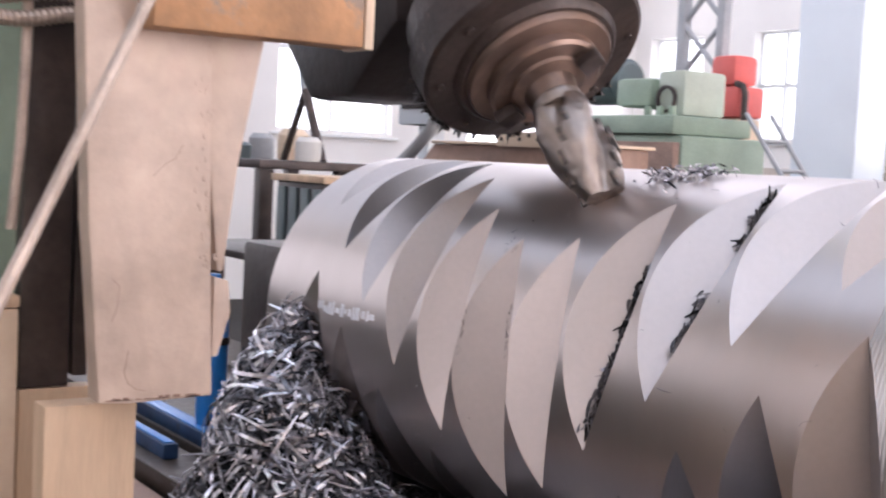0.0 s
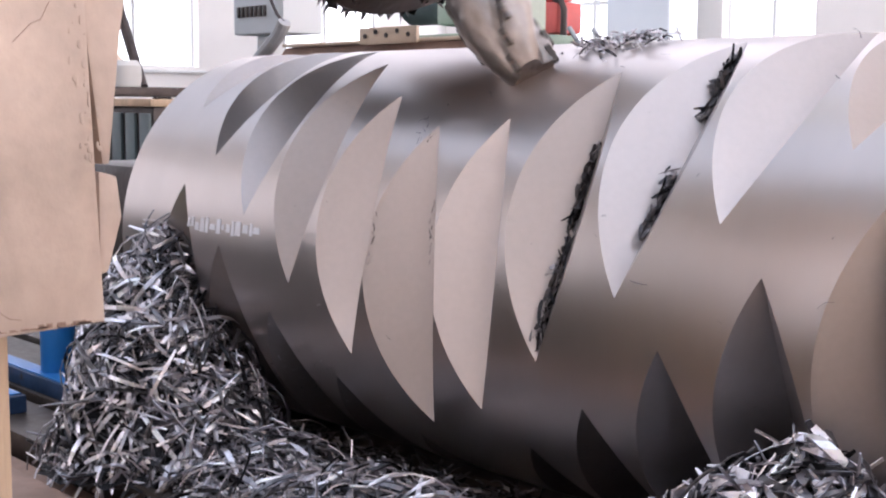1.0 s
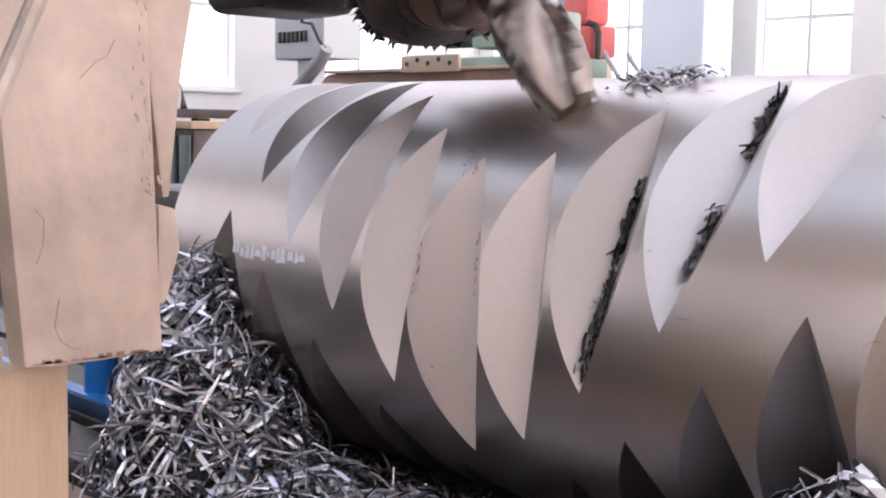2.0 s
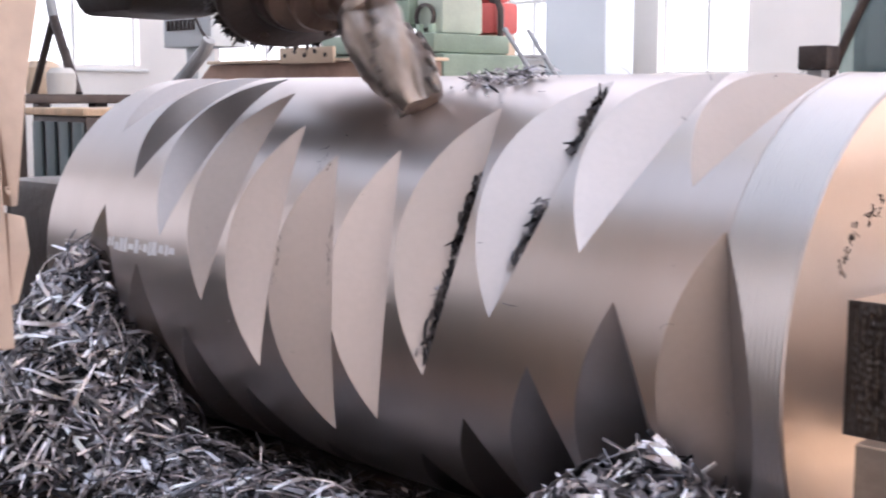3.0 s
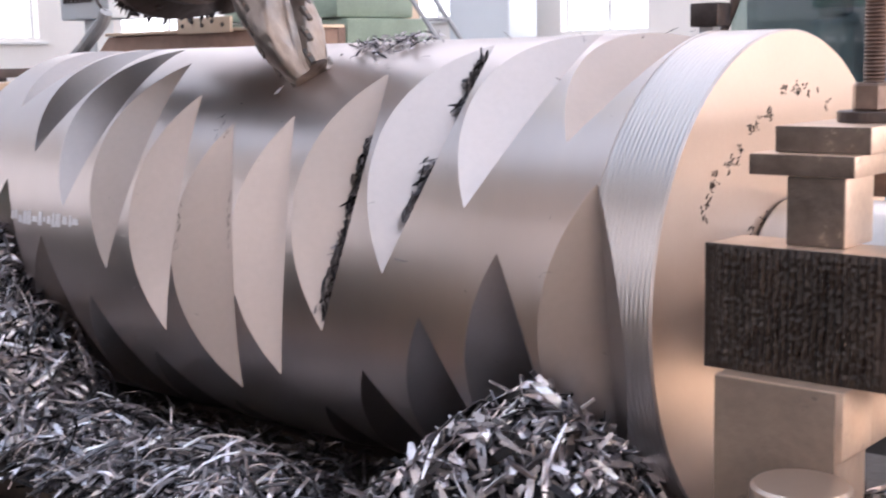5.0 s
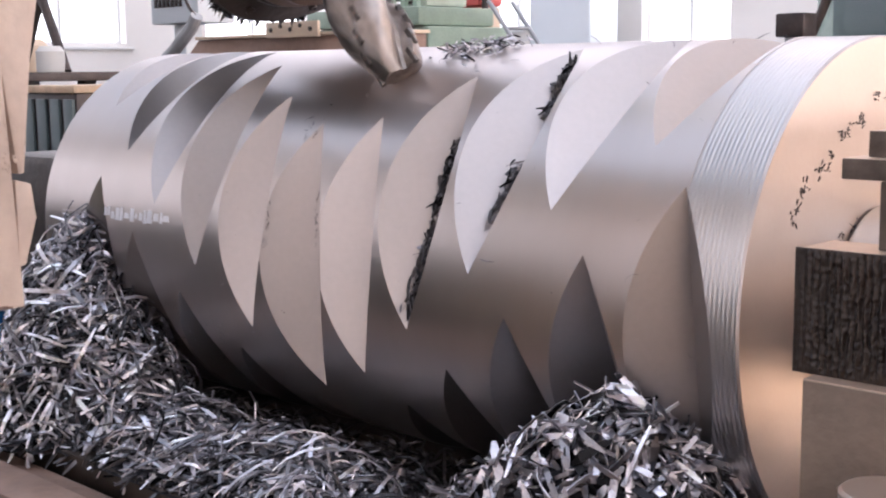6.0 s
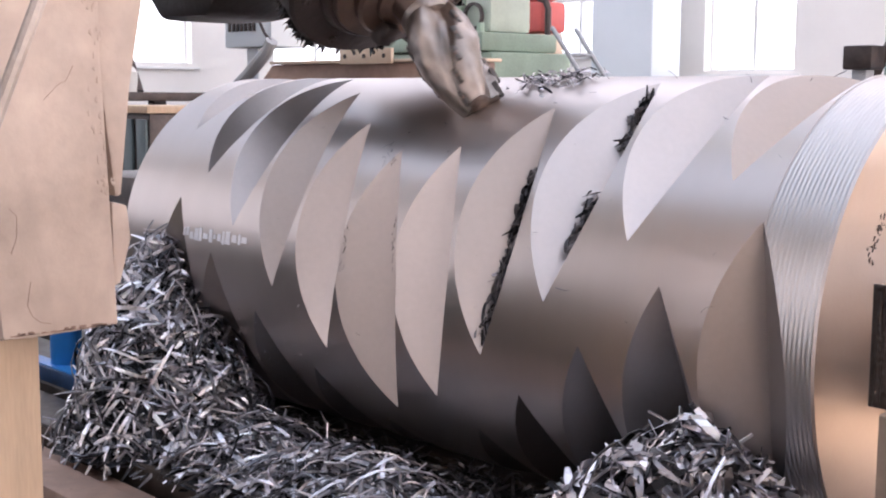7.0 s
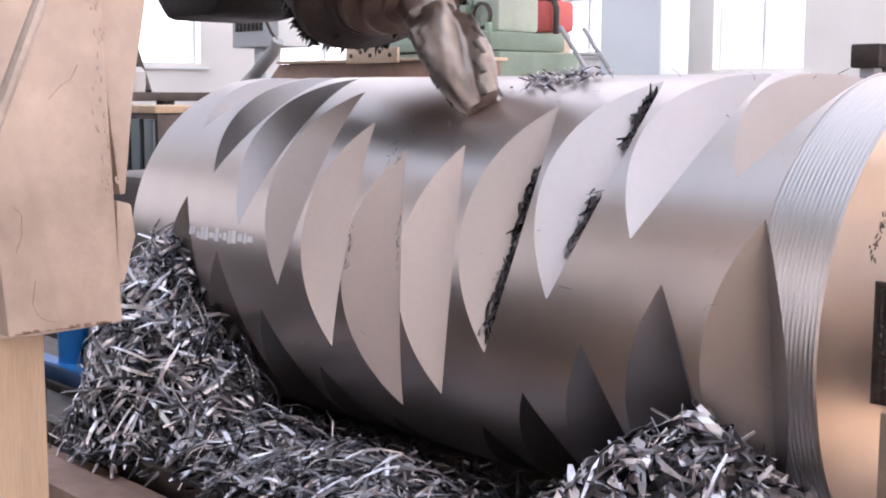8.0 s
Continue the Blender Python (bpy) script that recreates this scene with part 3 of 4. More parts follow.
while z < 0.32:
    prof += [(0.0094, z), (0.0110, z + 0.0018)]
    z += 0.0036
prof.append((0, z))
part("threaded_rod", lathe(prof, 20), BROWNIRON, bolt, smooth=None)
part("washer", lathe([(0.0115, 0.0), (0.033, 0.0), (0.034, 0.001), (0.034, 0.0095), (0.033, 0.0105), (0.0115, 0.0105)], 32), DARKIRON, bolt)
part("nut", lathe([(0.0112, 0.0107), (0.0205, 0.0107), (0.0215, 0.013), (0.0215, 0.034), (0.0195, 0.037), (0.0112, 0.037)], 6), BROWNIRON, bolt, smooth=None)

# ---- milling head ----
TILT = -42.0
TIP = Vector((0.038, -0.165, H + 0.236))
CR = 0.047
axis = Vector((math.sin(radians(TILT)), 0, math.cos(radians(TILT))))
end = TIP + CR * Vector((math.cos(radians(TILT)), 0, -math.sin(radians(TILT))))
HEADM = Matrix.Translation(end) @ pose(0, 0, 0, 0, TILT, 0)
cutter = new("end_mill")
tagged(cutter, "tilted spinning steel end mill with cutting inserts", "milling cutter")
cutter.empty_display_size = 0.05


def mill_radius(zz):
    """Radius of the cutter: a narrow nose, a wide middle and a waist at the collar."""
    knots = ((-0.014, 0.030), (0.0, 0.036), (0.03, 0.044), (0.07, 0.051), (0.12, 0.050), (0.155, 0.041))
    for (z0, r0), (z1, r1) in zip(knots, knots[1:]):
        if zz <= z1:
            return r0 + (r1 - r0) * (zz - z0) / (z1 - z0)
    return knots[-1][1]


TEETH, LEAD = 3, 11.0


def fluted():
    """Three deep helical flutes, each rising slowly to a tooth and falling off behind it."""
    bm = bmesh.new()
    seg, hs, rings = 108, 34, []
    for j in range(hs + 1):
        zz = -0.014 + 0.168 * j / hs
        ring = []
        for i in range(seg):
            a = 2 * math.pi * i / seg
            u = ((a * TEETH - zz * LEAD * TEETH) / (2 * math.pi)) % 1.0
            cut = 0.0 if u < 0.42 else min(1.0, (u - 0.42) / 0.33) if u < 0.92 else (1.0 - u) / 0.08
            r = mill_radius(zz) * (1.0 - 0.40 * cut) * (1.0 + 0.035 * noise.noise(Vector((a * 3, zz * 90, 0))))
            ring.append(bm.verts.new((r * math.cos(a), r * math.sin(a), zz)))
        rings.append(ring)
    for a, b in zip(rings, rings[1:]):
        for i in range(seg):
            bm.faces.new((a[i], a[(i + 1) % seg], b[(i + 1) % seg], b[i]))
    bm.faces.new(rings[0])
    bm.faces.new(rings[-1])
    return bm


part("fluted_body", fluted(), CUTTER, cutter, "worn fluted steel cutter body", smooth=30)
for q in range(TEETH):
    for lvl in range(5):
        zz = -0.004 + lvl * 0.029
        a = zz * LEAD + 2 * math.pi * q / TEETH + 0.05
        ib = box(-0.006, 0.0014, -0.004, 0.004, -0.0125, 0.0125, 0.001)
        rz_ = mill_radius(zz)
        ins = part("insert", ib, INSERT, cutter, "dark carbide insert", smooth=None, m=pose(rz_ * math.cos(a), rz_ * math.sin(a), zz, 0, 0, math.degrees(a)))
        part("screw", lathe([(0, 0.0), (0.003, 0.0), (0.0025, 0.0009), (0, 0.0009)], 10), BROWNIRON, ins, m=pose(0.0014, 0, 0, 0, 90, 0))
part("collar", lathe([(0, 0.15), (0.036, 0.15), (0.039, 0.156), (0.039, 0.166), (0.035, 0.17), (0, 0.17)], 40), CUTTER, cutter)
part("holder", lathe([(0, 0.168), (0.036, 0.168), (0.039, 0.182), (0.041, 0.192), (0.058, 0.198), (0.062, 0.206), (0, 0.206)], 48), BROWNIRON, cutter, "brown worn tool holder")
part("spindle_nose", lathe([(0, 0.203), (0.084, 0.203), (0.089, 0.208), (0.089, 0.222), (0.112, 0.227), (0.116, 0.233), (0.116, 0.25), (0, 0.25)], 64), BROWNIRON, cutter)
for q in range(2):
    part("drive_key", box(0.055, 0.09, -0.016, 0.016, 0.184, 0.2055, 0.002), DARKIRON, cutter, m=pose(0, 0, 0, 0, 0, 180 * q + 30))

head = new("milling_head")
tagged(head, "dark oily cast iron swivelling milling head", "milling head")
head.matrix_world = HEADM
part("front_flange", lathe([(0, 0.238), (0.122, 0.238), (0.127, 0.242), (0.131, 0.25), (0.170, 0.253), (0.176, 0.259), (0.179, 0.315), (0.17, 0.32), (0, 0.32)], 96), DARKIRON, head)
part("housing", lathe([(0, 0.318), (0.158, 0.318), (0.165, 0.325), (0.165, 0.37), (0.12, 0.41), (0, 0.41)], 96), DARKIRON, head)
part("gear_case", prism_xz([(-0.54, 0.392), (-0.40, 0.392), (-0.26, 0.51), (-0.22, 1.05), (-0.69, 1.05), (-0.69, 0.56), (-0.635, 0.49)], -0.15, 0.015, 0.02), BLACKIRON, head, "black oily gear case", m=HEADM.inverted() @ pose(0, TIP.y, H))
for q in range(8):
    a = 2 * math.pi * q / 8 + 0.3
    part("cap_screw", lathe([(0, -0.002), (0.003, -0.002), (0.003, -0.004), (0.006, -0.004), (0.0068, -0.003), (0.0068, 0.002), (0, 0.002)], 16), DARKIRON, head, m=pose(0.152 * math.cos(a), 0.152 * math.sin(a), 0.2505))
ram = thing("machine_ram", -0.36, -0.16, H + 0.66, "pale grey-green painted vertical machine ram carrying the head", "machine ram")
part("ram_body", box(-0.11, 0.11, -0.11, 0.11, 0.0, 2.9, 0.02), RAMPAINT, ram)
part("slide_way", box(-0.09, -0.05, -0.125, -0.1105, 0.1, 2.8, 0.004), BROWNIRON, ram)
part("slide_way", box(0.05, 0.09, -0.125, -0.1105, 0.1, 2.8, 0.004), BROWNIRON, ram)
rng = random.Random(14)
drips, drip_faces = [], []
for i in range(150):
    a, zz = radians(180 + rng.uniform(-80, 50)), rng.uniform(0.256, 0.310)
    lean, wide, far = rng.gauss(0, 0.35), rng.uniform(0.004, 0.010), rng.uniform(0.008, 0.027)
    out, side = Vector((math.cos(a), math.sin(a), 0)), Vector((-math.sin(a), math.cos(a), 0))
    foot, base = out * 0.176 + Vector((0, 0, zz)), len(drips)
    for q in range(4):
        b = math.pi * q / 2
        drips.append(HEADM @ (foot + side * wide * math.cos(b) + Vector((0, 0, wide * math.sin(b)))))
    drips.append(HEADM @ (foot + out * far * 0.6 + side * far * lean + Vector((0, 0, wide * 0.4))))
    drips.append(HEADM @ (foot + out * far + side * far * lean * 0.4 + Vector((0, 0, rng.gauss(0, 0.004)))))
    for q in range(4):
        drip_faces.append((base + q, base + (q + 1) % 4, base + 4))
    drip_faces.append((base, base + 4, base + 5))
    drip_faces.append((base + 1, base + 5, base + 4))
    drip_faces.append((base, base + 5, base + 1))
gunk = bpy.data.meshes.new("clinging_swarf")
gunk.from_pydata(drips, [], drip_faces)
gunk.materials.append(GUNK)
tagged(new("clinging_swarf", gunk), "black oily swarf hanging in spikes under the milling head", "swarf", "", "stuff")

# ---- cast plate and post beside the table ----
def prism_yz(outline, x0, x1, bevel=0.003):
    """A slab whose outline lies in the y-z plane."""
    b = bmesh.new()
    f = b.faces.new([b.verts.new((x0, y, z)) for y, z in outline])
    ext = bmesh.ops.extrude_face_region(b, geom=[f])
    bmesh.ops.translate(b, vec=(x1 - x0, 0, 0), verts=[v for v in ext["geom"] if isinstance(v, bmesh.types.BMVert)])
    if bevel:
        bmesh.ops.bevel(b, geom=b.edges[:], offset=bevel, segments=2, affect="EDGES", profile=0.6)
    return b


bracket = thing("cast_bracket", 0.17, -0.85, H, "chipped cream-pink painted cast bracket hanging over the table", "machine bracket")
part("front_plate", prism_yz([(-0.062, 0.03), (-0.03, 0.028), (0.064, 0.031), (0.052, 0.30), (0.048, 0.50), (-0.092, 0.50), (-0.078, 0.22)], -0.035, 0.0, 0.004), PINK, bracket)
part("side_rib", prism_yz([(0.066, 0.166), (0.073, 0.166), (0.086, 0.28), (0.112, 0.42), (0.114, 0.50), (0.044, 0.50), (0.05, 0.30)], -0.06, -0.004, 0.003), PINK, bracket)
part("lower_lug", prism_yz([(0.066, 0.07), (0.074, 0.072), (0.088, 0.12), (0.084, 0.155), (0.066, 0.16)], -0.05, -0.012, 0.003), PINK, bracket)
rr = random.Random(11)
for i in range(70):
    zz = 0.17 + 0.3 * rr.random() ** 1.3
    yy = 0.056 - 0.014 * (zz - 0.03) / 0.4 + rr.gauss(0, 0.005)
    sz = rr.uniform(0.0008, 0.0026)
    nb = bmesh.new()
    bmesh.ops.create_icosphere(nb, subdivisions=1, radius=sz, matrix=Matrix.Translation((0.0008, yy, zz)) @ Matrix.Diagonal((0.22, rr.uniform(0.5, 1.4), rr.uniform(0.8, 2.6), 1)))
    part("paint_flake", nb, PINK, bracket, smooth=None)
part("crack", tube([(0.0004, -0.032, 0.085), (0.0004, -0.036, 0.062), (0.0004, -0.031, 0.05), (0.0004, -0.022, 0.043), (0.0004, -0.012, 0.041)], 0.0003, 6), RUST, bracket, "thin dark crack in the paint")
part("crack", tube([(0.0004, 0.02, 0.30), (0.0004, 0.012, 0.285), (0.0004, 0.003, 0.281), (0.0004, -0.012, 0.266)], 0.00028, 6), RUST, bracket, "thin dark crack in the paint")
part("crack", tube([(0.0004, -0.052, 0.16), (0.0004, -0.044, 0.152), (0.0004, -0.045, 0.13), (0.0004, -0.051, 0.115)], 0.0003, 6), RUST, bracket, "thin dark crack in the paint")
for i in range(44):
    yy, ww = rr.uniform(-0.058, 0.055), rr.uniform(0.002, 0.008)
    part("paint_chip", box(-0.0002, 0.0006, yy, yy + ww, 0.0318, 0.0322 + 0.0035 * rr.random() ** 2, 0.0), RUST, bracket, smooth=None)
post = thing("wooden_post", 0.1, -0.87, 0.0, "pale wooden board standing under the bracket", "board")
part("board", box(-0.02, 0.02, -0.082, 0.018, 0.0, H + 0.02, 0.002), WOOD, post)
dark = thing("dark_post", 0.0, -0.91, 0.0, "dark oily timber post behind the bracket", "post")
part("timber", box(-0.03, 0.0, -0.036, 0.02, H + 0.018, H + 0.6, 0.003), DARKIRON, dark)
part("batten", box(-0.03, 0.004, 0.0235, 0.04, H + 0.03, H + 0.6, 0.003), DARKIRON, dark)
part("lower_board", box(-0.03, -0.001, -0.036, 0.05, 0.0, H + 0.017, 0.003), WOOD, dark)
jamb = thing("cream_upright", 0.0, -0.985, 0.0, "cream-painted upright beside the post", "upright")
part("board", box(-0.03, 0.006, -0.02, 0.036, 0.0, H + 0.11, 0.003), CREAM, jamb)
part("cap_strip", box(-0.03, 0.009, -0.02, 0.036, H + 0.111, H + 0.125, 0.002), WOOD, jamb)
gp = thing("machine_guard", -0.1, -1.03, 0.0, "green painted sheet machine guard", "guard")
part("sheet", box(-0.03, 0.0, -0.2, 0.11, 0.0, H + 0.8, 0.004), GREEN, gp)
beam = thing("orange_beam", 0.17, -0.75, H + 0.42, "worn orange-primed steel beam above the bracket", "beam")
part("beam_body", box(0.001, 0.05, -0.135, 0.104, -0.004, 0.12, 0.003), ORANGE, beam)
part("end_cap", box(0.0, 0.052, 0.1045, 0.116, -0.006, 0.12, 0.002), CREAM, beam)
rod = thing("slanting_rod", 0.15, -0.95, H, "slanting pale metal rod", "rod")
part("rod_bar", tube([(0.8444, -0.919, -1.148), (0.5055, -0.2834, 0.0), (0.4465, -0.1728, 0.2), (0.3580, -0.0069, 0.5), (0.3, 0.1017, 0.7)], 0.005), BRAID, rod)
hose = thing("braided_hose", 0.0, -0.9, H + 0.42, "grey braided metal hose slung along the top", "hose")
for dz, ph in ((0.0, 0.0), (0.022, 1.0)):
    pts = [(0.04, -0.2 + 0.013 * i, 0.012 + dz + 0.006 * math.sin(i * 0.5 + ph)) for i in range(26)]
    hb = tube(pts, 0.0085, 10)
    part("hose_core", hb, BRAID, hose)
    for k in range(44):
        u = k / 44 * 24
        i = int(u)
        p = Vector(pts[i]).lerp(Vector(pts[i + 1]), u - i)
        part("braid_ring", lathe([(0.0088, -0.0018), (0.0105, 0.0), (0.0088, 0.0018)], 12), BRAID, hose, m=Matrix.Translation(p) @ pose(0, 0, 0, 90 + 18, 0, 0))
wire = thing("hanging_cable", 0.0, -0.955, H, "pale thin hanging cable", "cable")
part("cable", tube([(0.03, 0.0, 0.60), (0.03, 0.0, 0.42), (0.03, -0.004, 0.3), (0.03, -0.012, 0.2)], 0.006), BRAID, wire)
for y, w, hh in ((-0.415, 0.03, 0.03), (-0.30, 0.045, 0.03)):
    guide = thing("blue_guide_bar", -1.15, y, TZ, "scuffed dark blue steel guide bar lying along the table", "steel bar", group="blue bars on the table")
    part("bar", box(-0.35, 0.30, -w / 2, w / 2, 0.0, hh, 0.003), NAVY, guide)
    part("bright_top", box(-0.34, 0.29, -w / 2 + 0.005, w / 2 - 0.005, hh + 0.0002, hh + 0.003, 0.001), OILED, guide, "brighter blue top")
can = thing("blue_canister", -0.99, -0.275, TZ, "upright blue canister behind the bracket", "canister")
part("body", lathe([(0, 0), (0.029, 0), (0.031, 0.004), (0.031, 0.3), (0.02, 0.325), (0.011, 0.33), (0.011, 0.345), (0, 0.345)], 32), OILED, can)
part("strap", lathe([(0.0315, 0.2), (0.034, 0.2), (0.034, 0.215), (0.0315, 0.215)], 32), DARKIRON, can, "dark strap")

# ---- background ----
rear = thing("rear_beam", -0.8, 0.4, 0.0, "rusty brown machine beam behind the drum", "beam")
part("beam_web", prism_xz([(-0.47, 0.0), (0.25, 0.0), (0.25, H + 0.340), (-0.42, H + 0.340), (-0.47, H + 0.30)], 0.0, 0.1, 0.004), RUST, rear)
part("beam_cap", box(-0.415, 0.26, -0.012, 0.11, H + 0.341, H + 0.348, 0.002), CREAM, rear)
part("lower_strip", box(-0.43, 0.25, -0.012, -0.001, H + 0.288, H + 0.302, 0.002), CREAM, rear)
part("hole_strip", box(-0.13, 0.05, -0.020, -0.0125, H + 0.338, H + 0.372, 0.001), CREAM, rear)
for i in range(5):
    part("bolt_hole", lathe([(0, 0), (0.005, 0), (0.005, 0.002), (0, 0.002)], 12), DARKIRON, rear, m=pose(-0.11 + 0.034 * i, -0.0206, H + 0.355 + 0.008 * (i % 2), 90, 0, 0))
lever = thing("lever_arm", -1.25, 0.42, H + 0.3, "grey bent lever arm beside the beam", "lever")
part("arm", tube([(-0.22, 0.0, -0.05), (-0.1, 0.0, 0.02), (-0.02, 0.0, 0.075), (0.0, 0.0, 0.10)], 0.016), GREY, lever)
part("wire", tube([(-0.005, 0.0, 0.10), (-0.03, 0.0, 0.12), (-0.06, 0.0, 0.16), (-0.10, 0.0, 0.165), (-0.10, 0.0, 0.22)], 0.004), DARKIRON, lever, "thin dark bent wire")
part("bracket_foot", box(-0.26, -0.2, -0.03, 0.03, -0.12, -0.04, 0.004), GREY, lever)
cab = thing("switch_box", -1.83, 0.78, H + 0.39, "grey louvred switch box behind the beam", "switch box")
part("case", box(-0.10, 0.14, -0.05, 0.08, 0.015, 0.24, 0.006), PILLAR, cab)
for i in range(7):
    part("louvre", box(-0.075 + i * 0.021, -0.063 + i * 0.021, -0.056, -0.0505, 0.062, 0.092, 0.001), DARKIRON, cab)
part("stand", box(-0.03, 0.03, -0.02, 0.04, -(H + 0.39), 0.014, 0.006), PILLAR, cab)

bench = thing("work_bench", -3.45, 1.2, 0.0, "dark steel work bench in the hall", "bench")
part("top", box(-0.75, 0.3, -0.35, 0.35, H + 0.235, H + 0.27, 0.004), DARKIRON, bench)
for x in (-0.7, -0.2, 0.24):
    for y in (-0.3, 0.3):
        part("leg", box(x - 0.03, x + 0.03, y - 0.03, y + 0.03, 0.0, H + 0.234, 0.004), DARKIRON, bench)
part("shelf", box(-0.72, 0.26, -0.3, 0.3, H - 0.15, H - 0.12, 0.004), DARKIRON, bench)
trestle = thing("lifting_frame", -3.36, 1.15, H + 0.27, "dark A-shaped lifting frame on the bench", "frame")
part("bar", tube([(-0.18, 0, 0), (0.0, 0, 0.30)], 0.016), DARKIRON, trestle)
part("bar", tube([(0.17, 0, 0), (0.0, 0, 0.30)], 0.02), DARKIRON, trestle)
part("hook", tube([(0, 0, 0.3), (-0.03, 0, 0.4), (0.02, 0, 0.55), (0.02, 0, 0.9)], 0.022), GREY, trestle)
for i, (x, y, w, h, mm, lab) in enumerate(((-3.9, 1.05, 0.05, 0.11, CEIL, "white plastic tub on the bench"), (-4.1, 1.0, 0.045, 0.15, WOOD, "tan cardboard tube on the bench"), (-3.62, 0.98, 0.05, 0.07, TEAL, "dark green tin on the bench"), (-3.75, 1.3, 0.07, 0.14, CREAM, "cream carton on the bench"), (-3.22, 1.1, 0.055, 0.10, CEIL, "white cloth bundle on the bench"), (-4.08, 1.3, 0.06, 0.12, GREY, "grey tin on the bench"))):
    c = thing("container", x, y, H + 0.27, lab, "container")
    part("body", lathe([(0, 0), (w * 0.95, 0), (w, 0.01), (w, h * 0.8), (w * 0.7, h), (0, h)], 20), mm, c)
crate = thing("dark_crate", -2.6, 0.95, 0.0, "dark wooden crate with a pale top", "crate")
part("case", box(-0.18, 0.18, -0.2, 0.2, 0.0, H + 0.2, 0.006), DARKIRON, crate)
part("top_board", box(-0.2, 0.2, -0.22, 0.22, H + 0.2005, H + 0.225, 0.004), WOOD, crate)
for i in range(4):
    part("slat", box(-0.16 + i * 0.09, -0.1 + i * 0.09, -0.212, -0.2005, 0.3, H + 0.18, 0.003), TEAL, crate)

gm = thing("green_machine", -5.2, 5.0, 0.0, "green machine tool with a slide and uprights", "machine tool")
part("bed", box(-0.7, 0.55, -0.4, 0.4, 0.0, H + 0.55, 0.03), GREEN, gm)
part("slide", box(-0.66, 0.5, -0.44, 0.3, H + 0.555, H + 0.68, 0.02), GREEN, gm)
part("column", box(0.08, 0.34, -0.2, 0.2, H + 0.69, H + 1.0, 0.03), PALEGREEN, gm)
part("headstock", box(-0.3, 0.06, -0.25, 0.2, H + 0.75, H + 0.95, 0.04), GREEN, gm)
part("spindle", tube([(-0.34, -0.05, H + 0.86), (-0.52, -0.05, H + 0.86)], 0.05, 16), GREY, gm)
part("hand_wheel", lathe([(0.075, -0.012), (0.095, -0.012), (0.095, 0.012), (0.075, 0.012)], 24), DARKIRON, gm, m=pose(0.2, -0.23, H + 0.8, 90, 0, 0))
part("motor", lathe([(0, -0.2), (0.15, -0.2), (0.17, -0.18), (0.17, 0.16), (0.13, 0.2), (0, 0.2)], 32, axis="x"), TEAL, gm, "dark motor", m=pose(-0.62, 0.0, H + 0.95))
for x in (0.08, 0.2, 0.32):
    part("upright", box(x - 0.02, x + 0.02, -0.3, -0.26, H + 0.681, H + 0.75, 0.004), GREEN, gm)
part("apron", box(-0.72, 0.54, -0.47, -0.405, 0.1, H + 0.5, 0.01), RUST, gm, "brown apron")
ladder = thing("step_ladder", -4.1, 5.2, 0.0, "dark slanted steel ladder beside the machine", "ladder")
for y in (-0.12, 0.12):
    part("stile", tube([(1.1, y, 0.0), (-0.45, y, H + 0.72)], 0.016), GREY, ladder)
for i in range(9):
    u = (i + 1) / 10
    part("rung", tube([(1.1 - 1.55 * u, -0.12, (H + 0.72) * u), (1.1 - 1.55 * u, 0.12, (H + 0.72) * u)], 0.012), GREY, ladder)
rm = thing("red_machine", -5.5, 6.0, 0.0, "red painted machine head on a cream base", "machine tool")
part("base", box(-0.2, 0.12, -0.13, 0.13, 0.0, H + 0.735, 0.02), CREAM, rm, "cream base")
part("body", box(-0.2, 0.14, -0.15, 0.14, H + 0.74, H + 0.98, 0.04), RED, rm)
part("upper_case", box(-0.18, 0.08, -0.14, 0.12, H + 0.985, H + 1.22, 0.05), RED, rm)
part("pipe", tube([(0.19, -0.13, H + 0.72), (0.19, -0.13, H + 0.92), (0.16, -0.13, H + 0.98), (0.09, -0.13, H + 1.0)], 0.025), DARKIRON, rm)

mast = thing("lattice_mast", -5.97, 6.05, 0.0, "pale steel lattice mast", "mast")
for x in (-0.22, 0.22):
    part("chord", box(x - 0.04, x + 0.04, -0.04, 0.04, 0.0, 4.4, 0.004), GREY, mast)
for i in range(7):
    z0 = 1.4 + 0.42 * i
    part("brace", tube([(-0.22, 0, z0), (0.22, 0, z0 + 0.42)], 0.022), GREY, mast)
    part("brace", tube([(0.22, 0, z0), (-0.22, 0, z0 + 0.42)], 0.022), GREY, mast)
truck = thing("blue_truck", -0.75, 4.2, 0.0, "blue truck cab with a pale windscreen parked in the hall", "truck")
part("cab", box(0.0, 0.62, -0.4, 0.9, 0.45, H + 0.25, 0.05), BLUE, truck)
part("door_pillar", box(0.0, 0.09, -0.4, 0.9, H + 0.2505, H + 0.86, 0.02), BLUE, truck)
part("rear_pillar", box(0.54, 0.62, -0.4, 0.9, H + 0.2505, H + 0.86, 0.02), BLUE, truck)
part("roof", box(-0.72, 0.62, -0.4, 0.9, H + 0.861, H + 1.0, 0.05), BLUE, truck)
part("door_line", box(0.2, 0.215, -0.406, -0.401, 0.6, H + 0.22, 0.001), TEAL, truck)
part("handle", box(0.26, 0.36, -0.42, -0.402, H + 0.14, H + 0.17, 0.004), DARKIRON, truck)
part("windscreen", box(-0.70, -0.04, -0.36, -0.352, H - 0.05, H + 0.85, 0.002), SCREEN, truck, "pale green tinted windscreen")
part("sun_strip", box(-0.32, -0.05, -0.351, -0.346, H + 0.45, H + 0.60, 0.001), STRIP, truck, "teal tinted sun strip")
